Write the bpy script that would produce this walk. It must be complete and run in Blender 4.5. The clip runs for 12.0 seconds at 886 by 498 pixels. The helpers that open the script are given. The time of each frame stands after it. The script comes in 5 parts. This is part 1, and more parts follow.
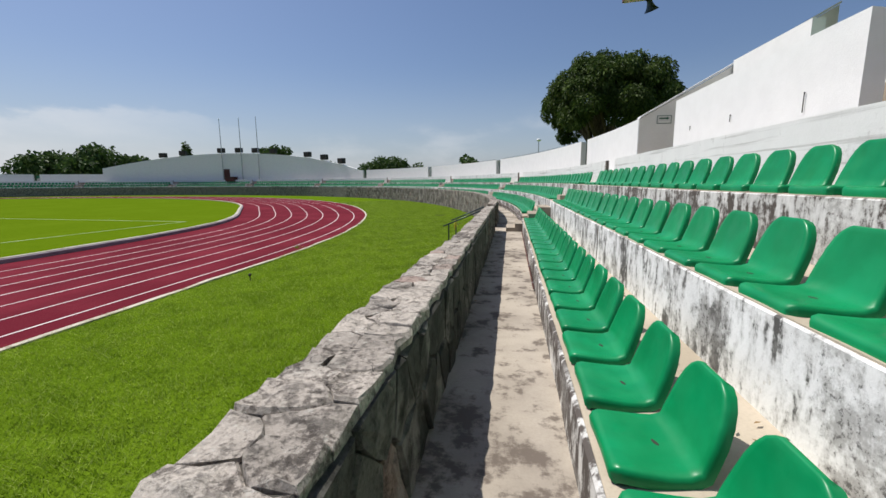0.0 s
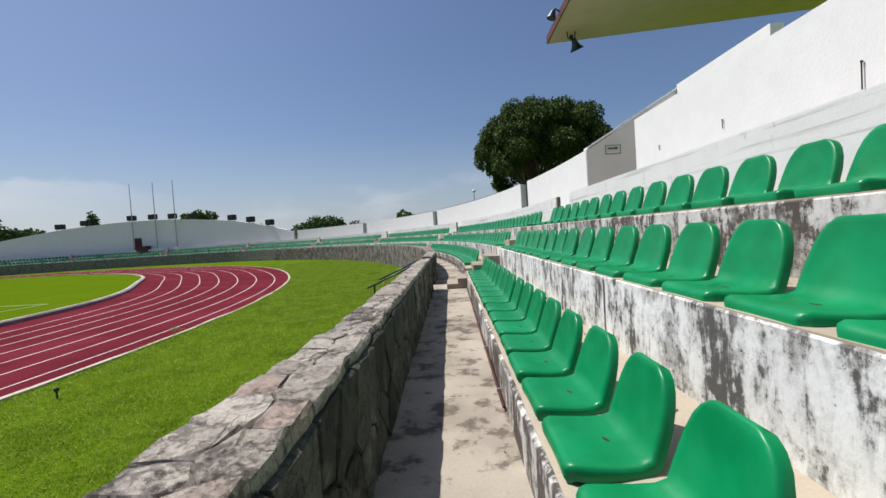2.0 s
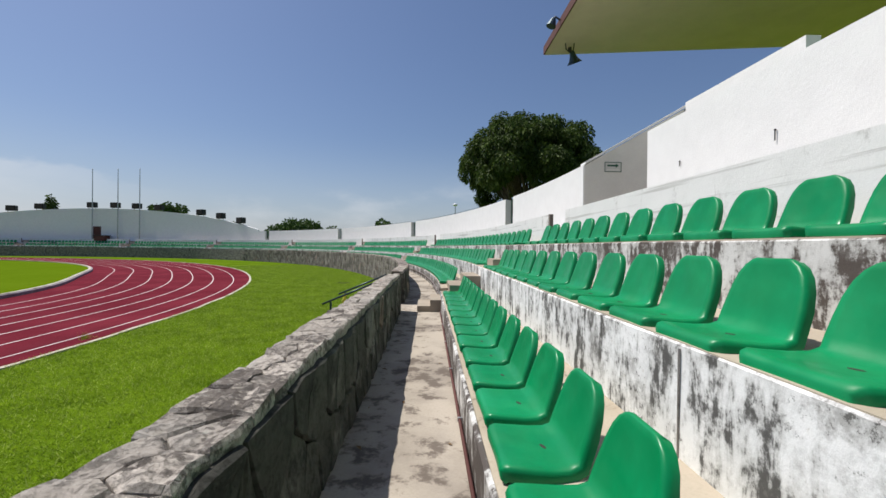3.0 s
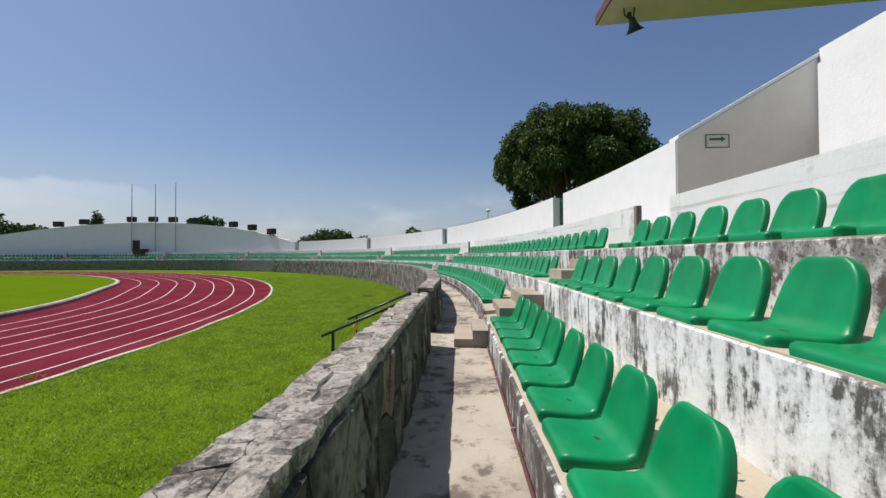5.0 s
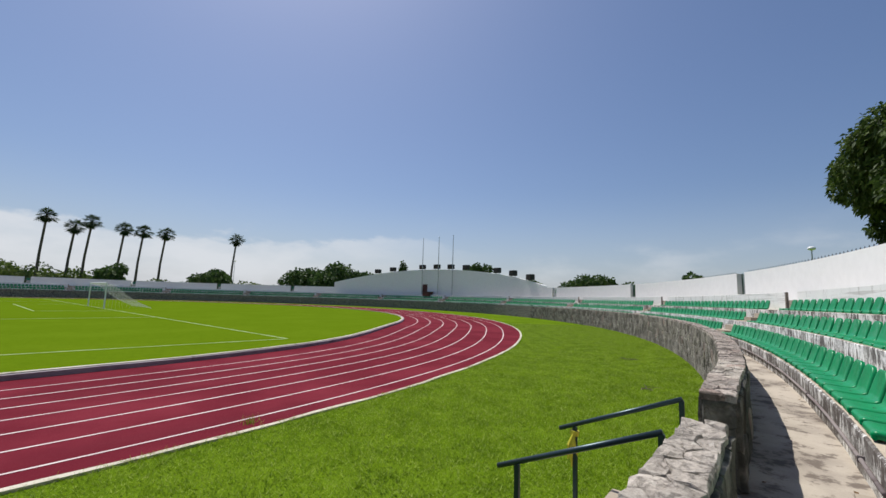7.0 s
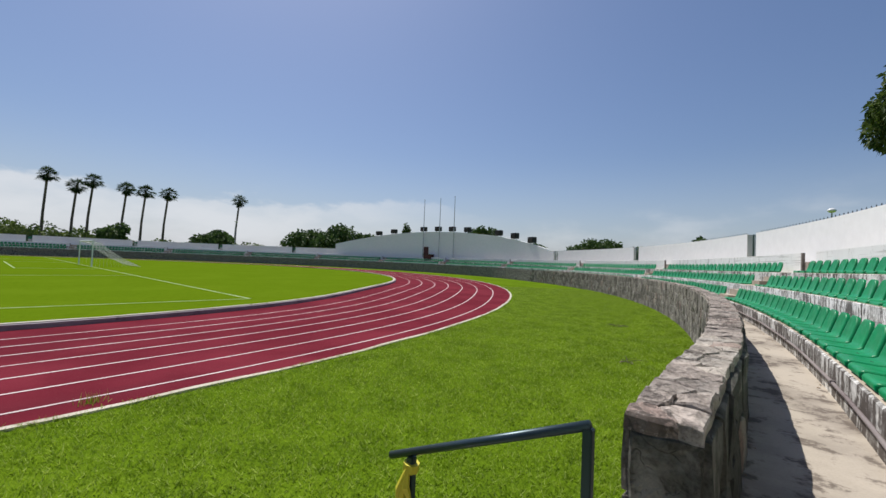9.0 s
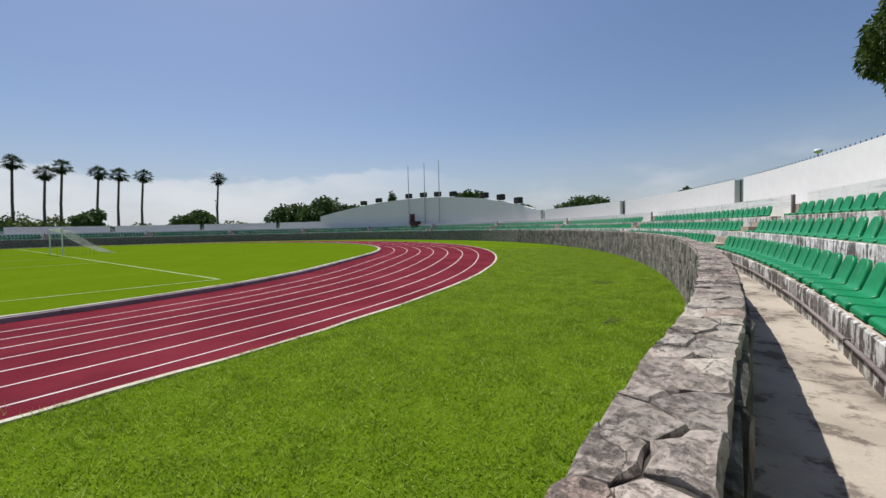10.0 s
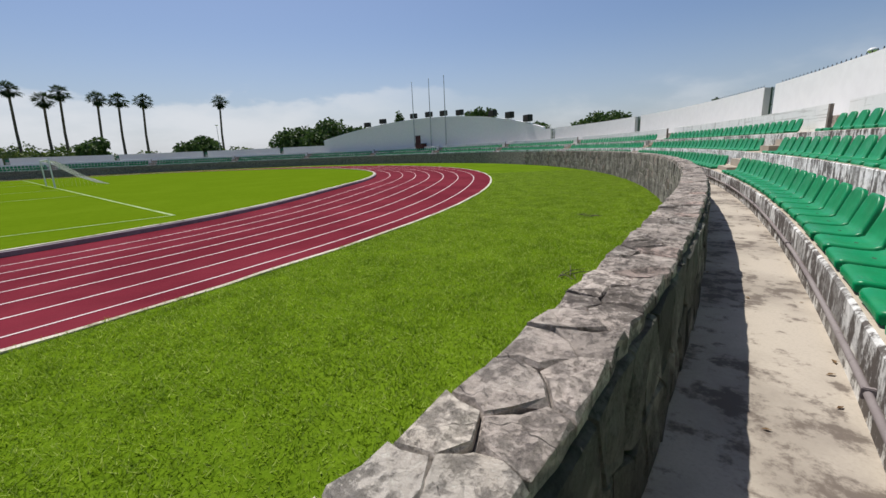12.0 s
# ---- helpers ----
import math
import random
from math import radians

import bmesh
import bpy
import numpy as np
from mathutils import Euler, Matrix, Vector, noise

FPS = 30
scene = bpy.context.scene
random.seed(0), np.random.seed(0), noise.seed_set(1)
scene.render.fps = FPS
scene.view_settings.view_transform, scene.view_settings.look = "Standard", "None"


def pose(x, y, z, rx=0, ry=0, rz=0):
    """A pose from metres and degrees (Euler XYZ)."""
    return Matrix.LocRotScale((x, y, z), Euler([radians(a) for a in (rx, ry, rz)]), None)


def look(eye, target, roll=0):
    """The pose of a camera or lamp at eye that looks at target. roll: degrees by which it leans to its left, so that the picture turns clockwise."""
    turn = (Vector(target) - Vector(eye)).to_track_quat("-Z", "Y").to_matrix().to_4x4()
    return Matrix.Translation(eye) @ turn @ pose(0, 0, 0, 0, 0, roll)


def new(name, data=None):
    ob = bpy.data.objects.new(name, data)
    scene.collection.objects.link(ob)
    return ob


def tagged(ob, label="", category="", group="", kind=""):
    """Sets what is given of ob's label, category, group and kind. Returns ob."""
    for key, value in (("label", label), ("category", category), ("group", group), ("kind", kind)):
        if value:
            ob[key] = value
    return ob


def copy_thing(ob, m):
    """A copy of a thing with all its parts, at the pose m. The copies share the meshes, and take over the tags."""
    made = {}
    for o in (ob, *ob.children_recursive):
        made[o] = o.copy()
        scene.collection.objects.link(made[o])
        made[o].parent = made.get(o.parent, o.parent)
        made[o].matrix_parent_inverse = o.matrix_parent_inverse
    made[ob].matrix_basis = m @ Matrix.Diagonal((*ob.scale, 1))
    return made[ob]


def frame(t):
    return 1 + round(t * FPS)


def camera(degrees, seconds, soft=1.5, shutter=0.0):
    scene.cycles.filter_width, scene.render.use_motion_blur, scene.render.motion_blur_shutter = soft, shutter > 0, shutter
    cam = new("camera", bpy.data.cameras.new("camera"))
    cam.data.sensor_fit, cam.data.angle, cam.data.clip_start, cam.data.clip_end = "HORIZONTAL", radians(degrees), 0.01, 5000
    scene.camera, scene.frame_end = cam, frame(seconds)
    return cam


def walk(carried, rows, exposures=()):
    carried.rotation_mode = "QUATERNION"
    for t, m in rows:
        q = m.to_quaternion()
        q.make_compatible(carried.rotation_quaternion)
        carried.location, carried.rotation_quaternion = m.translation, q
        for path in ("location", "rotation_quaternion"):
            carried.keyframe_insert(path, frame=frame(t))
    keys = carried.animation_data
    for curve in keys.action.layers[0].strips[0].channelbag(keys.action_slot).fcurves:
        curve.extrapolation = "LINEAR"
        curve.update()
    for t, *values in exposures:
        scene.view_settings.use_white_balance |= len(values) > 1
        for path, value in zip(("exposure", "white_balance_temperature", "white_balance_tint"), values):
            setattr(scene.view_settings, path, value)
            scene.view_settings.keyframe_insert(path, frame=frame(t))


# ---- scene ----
cam = camera(93.1, 12.0)
PATH = [
    (0, (-0.583, -1.621, 1.364), (-0.898, 0.328, 1.046), -0.4),
    (0.5, (-0.649, -1.145, 1.265), (-0.613, 0.831, 0.962), -0.2),
    (1, (-0.587, -0.447, 1.18), (-0.397, 1.532, 0.966), 0.8),
    (1.5, (-0.63, 0.254, 1.17), (-0.784, 2.242, 1.009), -0.9),
    (2, (-0.56, 0.873, 1.185), (-0.599, 2.871, 1.117), -3.7),
    (2.5, (-0.533, 1.566, 1.18), (-0.683, 3.557, 1.069), -1.6),
    (3, (-0.501, 2.228, 1.191), (-0.432, 4.227, 1.182), 0.6),
    (5, (-0.622, 4.569, 1.172), (-0.701, 6.567, 1.203), -0.3),
    (5.5, (-0.534, 5.262, 1.146), (-0.652, 7.259, 1.144), -1.9),
    (6, (-0.551, 5.906, 1.169), (-0.447, 7.903, 1.213), 2.6),
    (6.5, (-0.622, 6.547, 1.293), (-1.165, 8.451, 1.574), 1.3),
    (7, (-0.856, 7.223, 1.32), (-2.056, 8.806, 1.553), 1.7),
    (9, (-0.873, 9.489, 1.165), (-2.108, 11.06, 1.226), 2.3),
    (9.5, (-0.865, 9.957, 1.174), (-2.032, 11.579, 1.251), 0.4),
    (10, (-0.99, 10.443, 1.132), (-2.187, 12.043, 1.032), -1.3),
    (10.5, (-0.875, 10.952, 1.158), (-1.655, 12.794, 1.19), -4.3),
    (11, (-0.776, 11.539, 1.199), (-1.567, 13.362, 0.971), -4.6),
    (11.5, (-0.757, 12.111, 1.211), (-1.625, 13.884, 0.888), -2.5),
    (12, (-0.767, 12.706, 1.208), (-2.003, 14.21, 0.749), -2.5),
]
walk(cam, [(t, look(e, g, r)) for t, e, g, r in PATH])

# ---- world, sun ----
SUN_DIR = Vector((-0.515, 0.25, 1.0)).normalized()
sun_el = math.asin(SUN_DIR.z)
sun_az = math.atan2(SUN_DIR.x, SUN_DIR.y)
world = bpy.data.worlds.new("sky")
scene.world = world
world.use_nodes = True
wn, wl = world.node_tree.nodes, world.node_tree.links
wn.clear()
w_out = wn.new("ShaderNodeOutputWorld")
w_bg = wn.new("ShaderNodeBackground")
w_sky = wn.new("ShaderNodeTexSky")
w_sky.sky_type = "NISHITA"
w_sky.sun_disc = False
w_sky.sun_elevation = sun_el
w_sky.sun_rotation = sun_az
w_sky.air_density = 1.15
w_sky.dust_density = 1.2
w_sky.ozone_density = 4.5
w_bg.inputs["Strength"].default_value = 0.081
# clouds: a band of cumulus low over the horizon and thin wisps above
w_tc = wn.new("ShaderNodeTexCoord")
w_sep = wn.new("ShaderNodeSeparateXYZ")
wl.new(w_tc.outputs["Generated"], w_sep.inputs[0])
w_map = wn.new("ShaderNodeMapping")
w_map.inputs["Scale"].default_value = (1.0, 1.0, 2.6)
wl.new(w_tc.outputs["Generated"], w_map.inputs["Vector"])
w_n1 = wn.new("ShaderNodeTexNoise")
w_n1.inputs["Scale"].default_value = 4.2
w_n1.inputs["Detail"].default_value = 9.0
w_n1.inputs["Roughness"].default_value = 0.55
wl.new(w_map.outputs[0], w_n1.inputs["Vector"])


def w_range(src, a, b, c, d):
    n = wn.new("ShaderNodeMapRange")
    n.interpolation_type = "SMOOTHSTEP"
    wl.new(src, n.inputs["Value"])
    for key, v in zip(("From Min", "From Max", "To Min", "To Max"), (a, b, c, d)):
        n.inputs[key].default_value = v
    return n.outputs["Result"]


def w_math(op, a, b):
    n = wn.new("ShaderNodeMath")
    n.operation = op
    for i, v in enumerate((a, b)):
        if isinstance(v, (int, float)):
            n.inputs[i].default_value = v
        else:
            wl.new(v, n.inputs[i])
    return n.outputs[0]


low = w_range(w_sep.outputs["Z"], 0.05, 0.19, 1.0, 0.0)
west = w_range(w_sep.outputs["X"], -0.95, -0.45, 1.0, 0.0)
bank = w_range(w_math("SUBTRACT", w_math("ADD", w_sep.outputs["Z"], 0.0), w_math("MULTIPLY", w_n1.outputs["Fac"], 0.27)), -0.022, 0.006, 1.0, 0.0)
puff = w_range(w_math("ADD", w_n1.outputs["Fac"], w_math("MULTIPLY", low, 0.10)), 0.52, 0.78, 0.0, 0.35)
puff = w_math("MULTIPLY", puff, w_range(w_sep.outputs["Z"], 0.10, 0.20, 1.0, 0.0))
cloud = w_math("MAXIMUM", puff, w_math("MULTIPLY", w_math("MULTIPLY", bank, west), w_range(w_n1.outputs["Fac"], 0.35, 0.62, 0.45, 0.85)))
haze = w_range(w_sep.outputs["Z"], -0.02, 0.26, 0.46, 0.0)
w_mix1 = wn.new("ShaderNodeMix")
w_mix1.data_type = "RGBA"
wl.new(haze, w_mix1.inputs["Factor"])
w_tint = wn.new("ShaderNodeMix")
w_tint.data_type = "RGBA"
w_tint.blend_type = "MULTIPLY"
w_tint.inputs["Factor"].default_value = 1.0
w_tint.inputs["B"].default_value = (1.0, 0.995, 1.09, 1)
wl.new(w_sky.outputs[0], w_tint.inputs["A"])
wl.new(w_tint.outputs["Result"], w_mix1.inputs["A"])
w_mix1.inputs["B"].default_value = (6.3, 7.2, 8.6, 1)
w_mix2 = wn.new("ShaderNodeMix")
w_mix2.data_type = "RGBA"
wl.new(cloud, w_mix2.inputs["Factor"])
wl.new(w_mix1.outputs["Result"], w_mix2.inputs["A"])
w_mix2.inputs["B"].default_value = (9.0, 9.3, 9.8, 1)
wl.new(w_mix2.outputs["Result"], w_bg.inputs["Color"])
wl.new(w_bg.outputs[0], w_out.inputs[0])

sun = new("sun", bpy.data.lights.new("sun", "SUN"))
sun.data.energy = 5.0
sun.data.angle = radians(0.53)
sun.data.color = (1.0, 0.955, 0.88)
sun.rotation_euler = SUN_DIR.to_track_quat("Z", "Y").to_euler()


# ---- materials ----
def mat(name, colour, rough=0.8, metal=0.0, spec=0.5):
    m = bpy.data.materials.new(name)
    m.use_nodes = True
    b = m.node_tree.nodes["Principled BSDF"]
    b.inputs["Base Color"].default_value = (*colour, 1)
    b.inputs["Roughness"].default_value = rough
    b.inputs["Metallic"].default_value = metal
    b.inputs["Specular IOR Level"].default_value = spec
    return m


class Nodes:
    """Short names for building a material's nodes."""

    def __init__(self, m):
        self.m, self.n, self.l = m, m.node_tree.nodes, m.node_tree.links
        self.b = self.n["Principled BSDF"]
        self.pos = self.n.new("ShaderNodeNewGeometry").outputs["Position"]

    def put(self, socket, v):
        if isinstance(v, (int, float)):
            socket.default_value = v
        elif isinstance(v, tuple):
            socket.default_value = (*v, 1) if len(v) == 3 and socket.type == "RGBA" else v
        else:
            self.l.new(v, socket)

    def scaled(self, sx, sy, sz, src=None):
        n = self.n.new("ShaderNodeMapping")
        n.inputs["Scale"].default_value = (sx, sy, sz)
        self.l.new(src or self.pos, n.inputs["Vector"])
        return n.outputs[0]

    def noise(self, scale, detail=4.0, rough=0.55, vec=None, distortion=0.0):
        n = self.n.new("ShaderNodeTexNoise")
        n.inputs["Scale"].default_value = scale
        n.inputs["Detail"].default_value = detail
        n.inputs["Roughness"].default_value = rough
        n.inputs["Distortion"].default_value = distortion
        self.l.new(vec or self.pos, n.inputs["Vector"])
        return n.outputs["Fac"]

    def voronoi(self, scale, feature="F1", vec=None):
        n = self.n.new("ShaderNodeTexVoronoi")
        n.feature = feature
        n.inputs["Scale"].default_value = scale
        self.l.new(vec or self.pos, n.inputs["Vector"])
        return n.outputs["Distance"]

    def span(self, v, a, b, c=0.0, d=1.0):
        n = self.n.new("ShaderNodeMapRange")
        n.interpolation_type = "SMOOTHSTEP"
        self.l.new(v, n.inputs["Value"])
        for key, x in zip(("From Min", "From Max", "To Min", "To Max"), (a, b, c, d)):
            n.inputs[key].default_value = x
        return n.outputs["Result"]

    def math(self, op, a, b=0.0):
        n = self.n.new("ShaderNodeMath")
        n.operation = op
        self.put(n.inputs[0], a)
        self.put(n.inputs[1], b)
        return n.outputs[0]

    def mix(self, f, a, b):
        n = self.n.new("ShaderNodeMix")
        n.data_type = "RGBA"
        self.put(n.inputs["Factor"], f)
        self.put(n.inputs["A"], a)
        self.put(n.inputs["B"], b)
        return n.outputs["Result"]

    def bump(self, height, strength=0.4, distance=0.01):
        n = self.n.new("ShaderNodeBump")
        n.inputs["Strength"].default_value = strength
        n.inputs["Distance"].default_value = distance
        self.l.new(height, n.inputs["Height"])
        self.l.new(n.outputs[0], self.b.inputs["Normal"])

    def random(self):
        return self.n.new("ShaderNodeObjectInfo").outputs["Random"]

    def island(self):
        return self.n.new("ShaderNodeNewGeometry").outputs["Random Per Island"]

    def colour(self, v):
        self.put(self.b.inputs["Base Color"], v)

    def rough(self, v):
        self.put(self.b.inputs["Roughness"], v)


def make_grass(name, dark, mid, light):
    m = mat(name, mid, 1.0, spec=0.0)
    k = Nodes(m)
    big = k.noise(0.35, 3)
    fine = k.noise(26, 5, 0.7)
    clump = k.noise(5.5, 4, 0.6)
    c = k.mix(k.span(clump, 0.2, 0.6), dark, mid)
    c = k.mix(k.span(fine, 0.45, 0.75), c, light)
    c = k.mix(k.span(big, 0.42, 0.68, 0, 0.45), c, light)
    c = k.mix(k.span(k.noise(1.6, 5, 0.65), 0.54, 0.70, 0, 0.5), c, dark)
    k.colour(c)
    k.bump(k.math("ADD", fine, clump), 0.5, 0.02)
    return m


M_GRASS = make_grass("grass", (0.054, 0.100, 0.006), (0.092, 0.158, 0.008), (0.140, 0.220, 0.014))
M_FIELD = make_grass("pitch_grass", (0.078, 0.135, 0.005), (0.096, 0.158, 0.006), (0.114, 0.18, 0.009))


def translucent(k, colour, share):
    """Let part of the light through a thin leaf."""
    t = k.n.new("ShaderNodeBsdfTranslucent")
    k.put(t.inputs["Color"], colour)
    mix = k.n.new("ShaderNodeMixShader")
    mix.inputs[0].default_value = share
    out = k.n["Material Output"]
    k.l.new(k.b.outputs[0], mix.inputs[1])
    k.l.new(t.outputs[0], mix.inputs[2])
    k.l.new(mix.outputs[0], out.inputs["Surface"])


def make_blade():
    m = mat("grass_blade", (0.12, 0.23, 0.015), 0.7, spec=0.12)
    k = Nodes(m)
    c = k.mix(k.span(k.noise(1.5, 5, 0.65), 0.36, 0.64), (0.155, 0.255, 0.011), (0.285, 0.420, 0.022))
    c = k.mix(k.span(k.noise(9.0, 4, 0.65), 0.46, 0.66, 0, 0.5), c, (0.115, 0.20, 0.010))
    c = k.mix(k.span(k.noise(4.2, 5, 0.7), 0.52, 0.68, 0, 0.75), c, (0.36, 0.48, 0.045))
    c = k.mix(k.span(k.island(), 0.62, 1.0, 0, 0.85), c, (0.50, 0.60, 0.15))
    k.colour(c)
    translucent(k, c, 0.48)
    return m


M_BLADE = make_blade()


def make_track():
    m = mat("track_rubber", (0.2, 0.03, 0.04), 1.0, spec=0.02)
    k = Nodes(m)
    big = k.noise(0.5, 4)
    streak = k.noise(1.0, 4, vec=k.scaled(1.6, 0.12, 1))
    c = k.mix(k.span(big, 0.35, 0.7), (0.122, 0.014, 0.024), (0.170, 0.023, 0.036))
    c = k.mix(k.span(streak, 0.5, 0.75, 0, 0.5), c, (0.12, 0.02, 0.03))
    c = k.mix(k.span(k.noise(150, 2), 0.55, 0.75, 0, 0.35), c, (0.30, 0.08, 0.09))
    k.colour(c)
    k.bump(k.noise(220, 2), 0.3, 0.004)
    return m


M_TRACK = make_track()


def make_paint_white(name, base, stain, amount, scale=1.0):
    """White limewash on concrete with black mould running down it and flaked patches."""
    m = mat(name, base, 0.75, spec=0.3)
    k = Nodes(m)
    run = k.noise(2.2 * scale, 5, 0.62, vec=k.scaled(2.6, 2.6, 0.7), distortion=0.3)
    patch = k.noise(0.9 * scale, 4, 0.6, vec=k.scaled(1, 1, 1.5))
    fine = k.noise(17, 6, 0.75)
    mask = k.math("ADD", k.math("MULTIPLY", run, 0.62), k.math("MULTIPLY", patch, 0.38))
    mask = k.math("ADD", mask, k.math("MULTIPLY", k.math("SUBTRACT", fine, 0.5), 0.34))
    lo = 0.60 - 0.12 * amount
    grey = k.span(mask, lo - 0.06, lo + 0.05, 0, 0.5)
    black = k.span(mask, lo + 0.015, lo + 0.085, 0, 0.93)
    c = k.mix(k.span(k.noise(3.1, 4), 0.3, 0.7), base, tuple(v * (0.86 if amount > 0.1 else 0.955) for v in base))
    c = k.mix(grey, c, (0.36, 0.35, 0.33))
    c = k.mix(black, c, stain)
    if amount == 0.0:
        drag = k.noise(1.0, 5, 0.6, vec=k.scaled(0.5, 0.35, 13.0))
        c = k.mix(k.span(drag, 0.54, 0.66, 0, 0.6), c, stain)
    if amount > 0.3:
        blotch = k.math("ADD", k.math("MULTIPLY", k.noise(1.5, 6, 0.7, vec=k.scaled(1.2, 1.2, 1.0)), 0.7), k.math("MULTIPLY", k.noise(11, 6, 0.8), 0.3))
        c = k.mix(k.span(blotch, 0.50, 0.59, 0, 0.72), c, (0.30, 0.29, 0.275))
        scab = k.math("ADD", k.math("MULTIPLY", blotch, 0.5), k.math("MULTIPLY", k.noise(34, 5, 0.8), 0.5))
        c = k.mix(k.span(scab, 0.55, 0.60, 0, 0.8), c, stain)
    flake = k.span(k.noise(7, 6, 0.7), 0.66, 0.72, 0, 0.7 * max(amount, 0.0))
    c = k.mix(flake, c, (0.42, 0.37, 0.30))
    k.colour(c)
    k.bump(k.math("ADD", k.noise(30, 5, 0.7), k.math("MULTIPLY", patch, 2.0)), 0.35, 0.008)
    return m


M_RISER = make_paint_white("stained_limewash", (0.90, 0.895, 0.885), (0.07, 0.066, 0.062), 0.78, 1.9)
M_LEDGE = make_paint_white("flaking_limewash", (0.74, 0.73, 0.71), (0.06, 0.045, 0.038), 1.42, 1.7)
M_RISER_BEND = make_paint_white("streaked_limewash", (0.88, 0.87, 0.86), (0.075, 0.066, 0.062), 0.98, 1.9)
M_RISER_DARK = make_paint_white("mouldy_limewash", (0.74, 0.73, 0.71), (0.062, 0.045, 0.036), 1.12, 1.5)
M_WHITE = make_paint_white("white_wall_paint", (0.86, 0.86, 0.86), (0.55, 0.54, 0.52), -0.9, 0.5)
M_PARAPET = make_paint_white("parapet_paint", (0.80, 0.80, 0.79), (0.42, 0.41, 0.39), 0.0, 0.7)


def make_concrete(name, light, dark, stain, amount=0.5):
    m = mat(name, light, 0.85, spec=0.3)
    k = Nodes(m)
    big = k.noise(1.1, 5, 0.6)
    mid = k.noise(5.2, 6, 0.68)
    fine = k.noise(60, 4, 0.7)
    c = k.mix(k.span(big, 0.35, 0.66), light, dark)
    c = k.mix(k.span(fine, 0.4, 0.75, 0, 0.25), c, tuple(v * 0.7 for v in dark))
    blot = k.math("ADD", k.math("MULTIPLY", mid, 0.65), k.math("MULTIPLY", big, 0.35))
    c = k.mix(k.span(blot, 0.62 - 0.1 * amount, 0.70 - 0.1 * amount, 0, 0.85), c, stain)
    k.colour(c)
    k.bump(k.math("ADD", mid, k.math("MULTIPLY", fine, 0.5)), 0.35, 0.006)
    return m


M_WALK = make_concrete("walkway_concrete", (0.47, 0.415, 0.345), (0.31, 0.27, 0.225), (0.12, 0.095, 0.078), 1.2)
M_TREAD = make_concrete("tread_concrete", (0.50, 0.43, 0.34), (0.40, 0.34, 0.26), (0.20, 0.155, 0.11), 0.4)
M_STEP = make_concrete("step_concrete", (0.42, 0.36, 0.29), (0.33, 0.28, 0.22), (0.2, 0.16, 0.12), 0.2)
M_GREY = make_concrete("grey_plaster", (0.80, 0.79, 0.76), (0.74, 0.73, 0.70), (0.45, 0.44, 0.41), 0.1)
M_KERB = make_concrete("kerb_concrete", (0.30, 0.27, 0.29), (0.22, 0.19, 0.21), (0.12, 0.1, 0.11), 0.4)
M_KERBTOP = make_concrete("kerb_white", (0.58, 0.54, 0.45), (0.43, 0.39, 0.30), (0.20, 0.18, 0.10), 0.85)
M_POST = make_concrete("weathered_post", (0.46, 0.43, 0.40), (0.30, 0.27, 0.24), (0.08, 0.065, 0.055), 0.9)
M_POSTDARK = make_concrete("dark_weathered_post", (0.25, 0.22, 0.20), (0.17, 0.15, 0.13), (0.06, 0.05, 0.045), 0.8)
M_CANOPY = make_concrete("canopy_soffit", (0.78, 0.64, 0.64), (0.72, 0.59, 0.59), (0.55, 0.46, 0.44), 0.0)


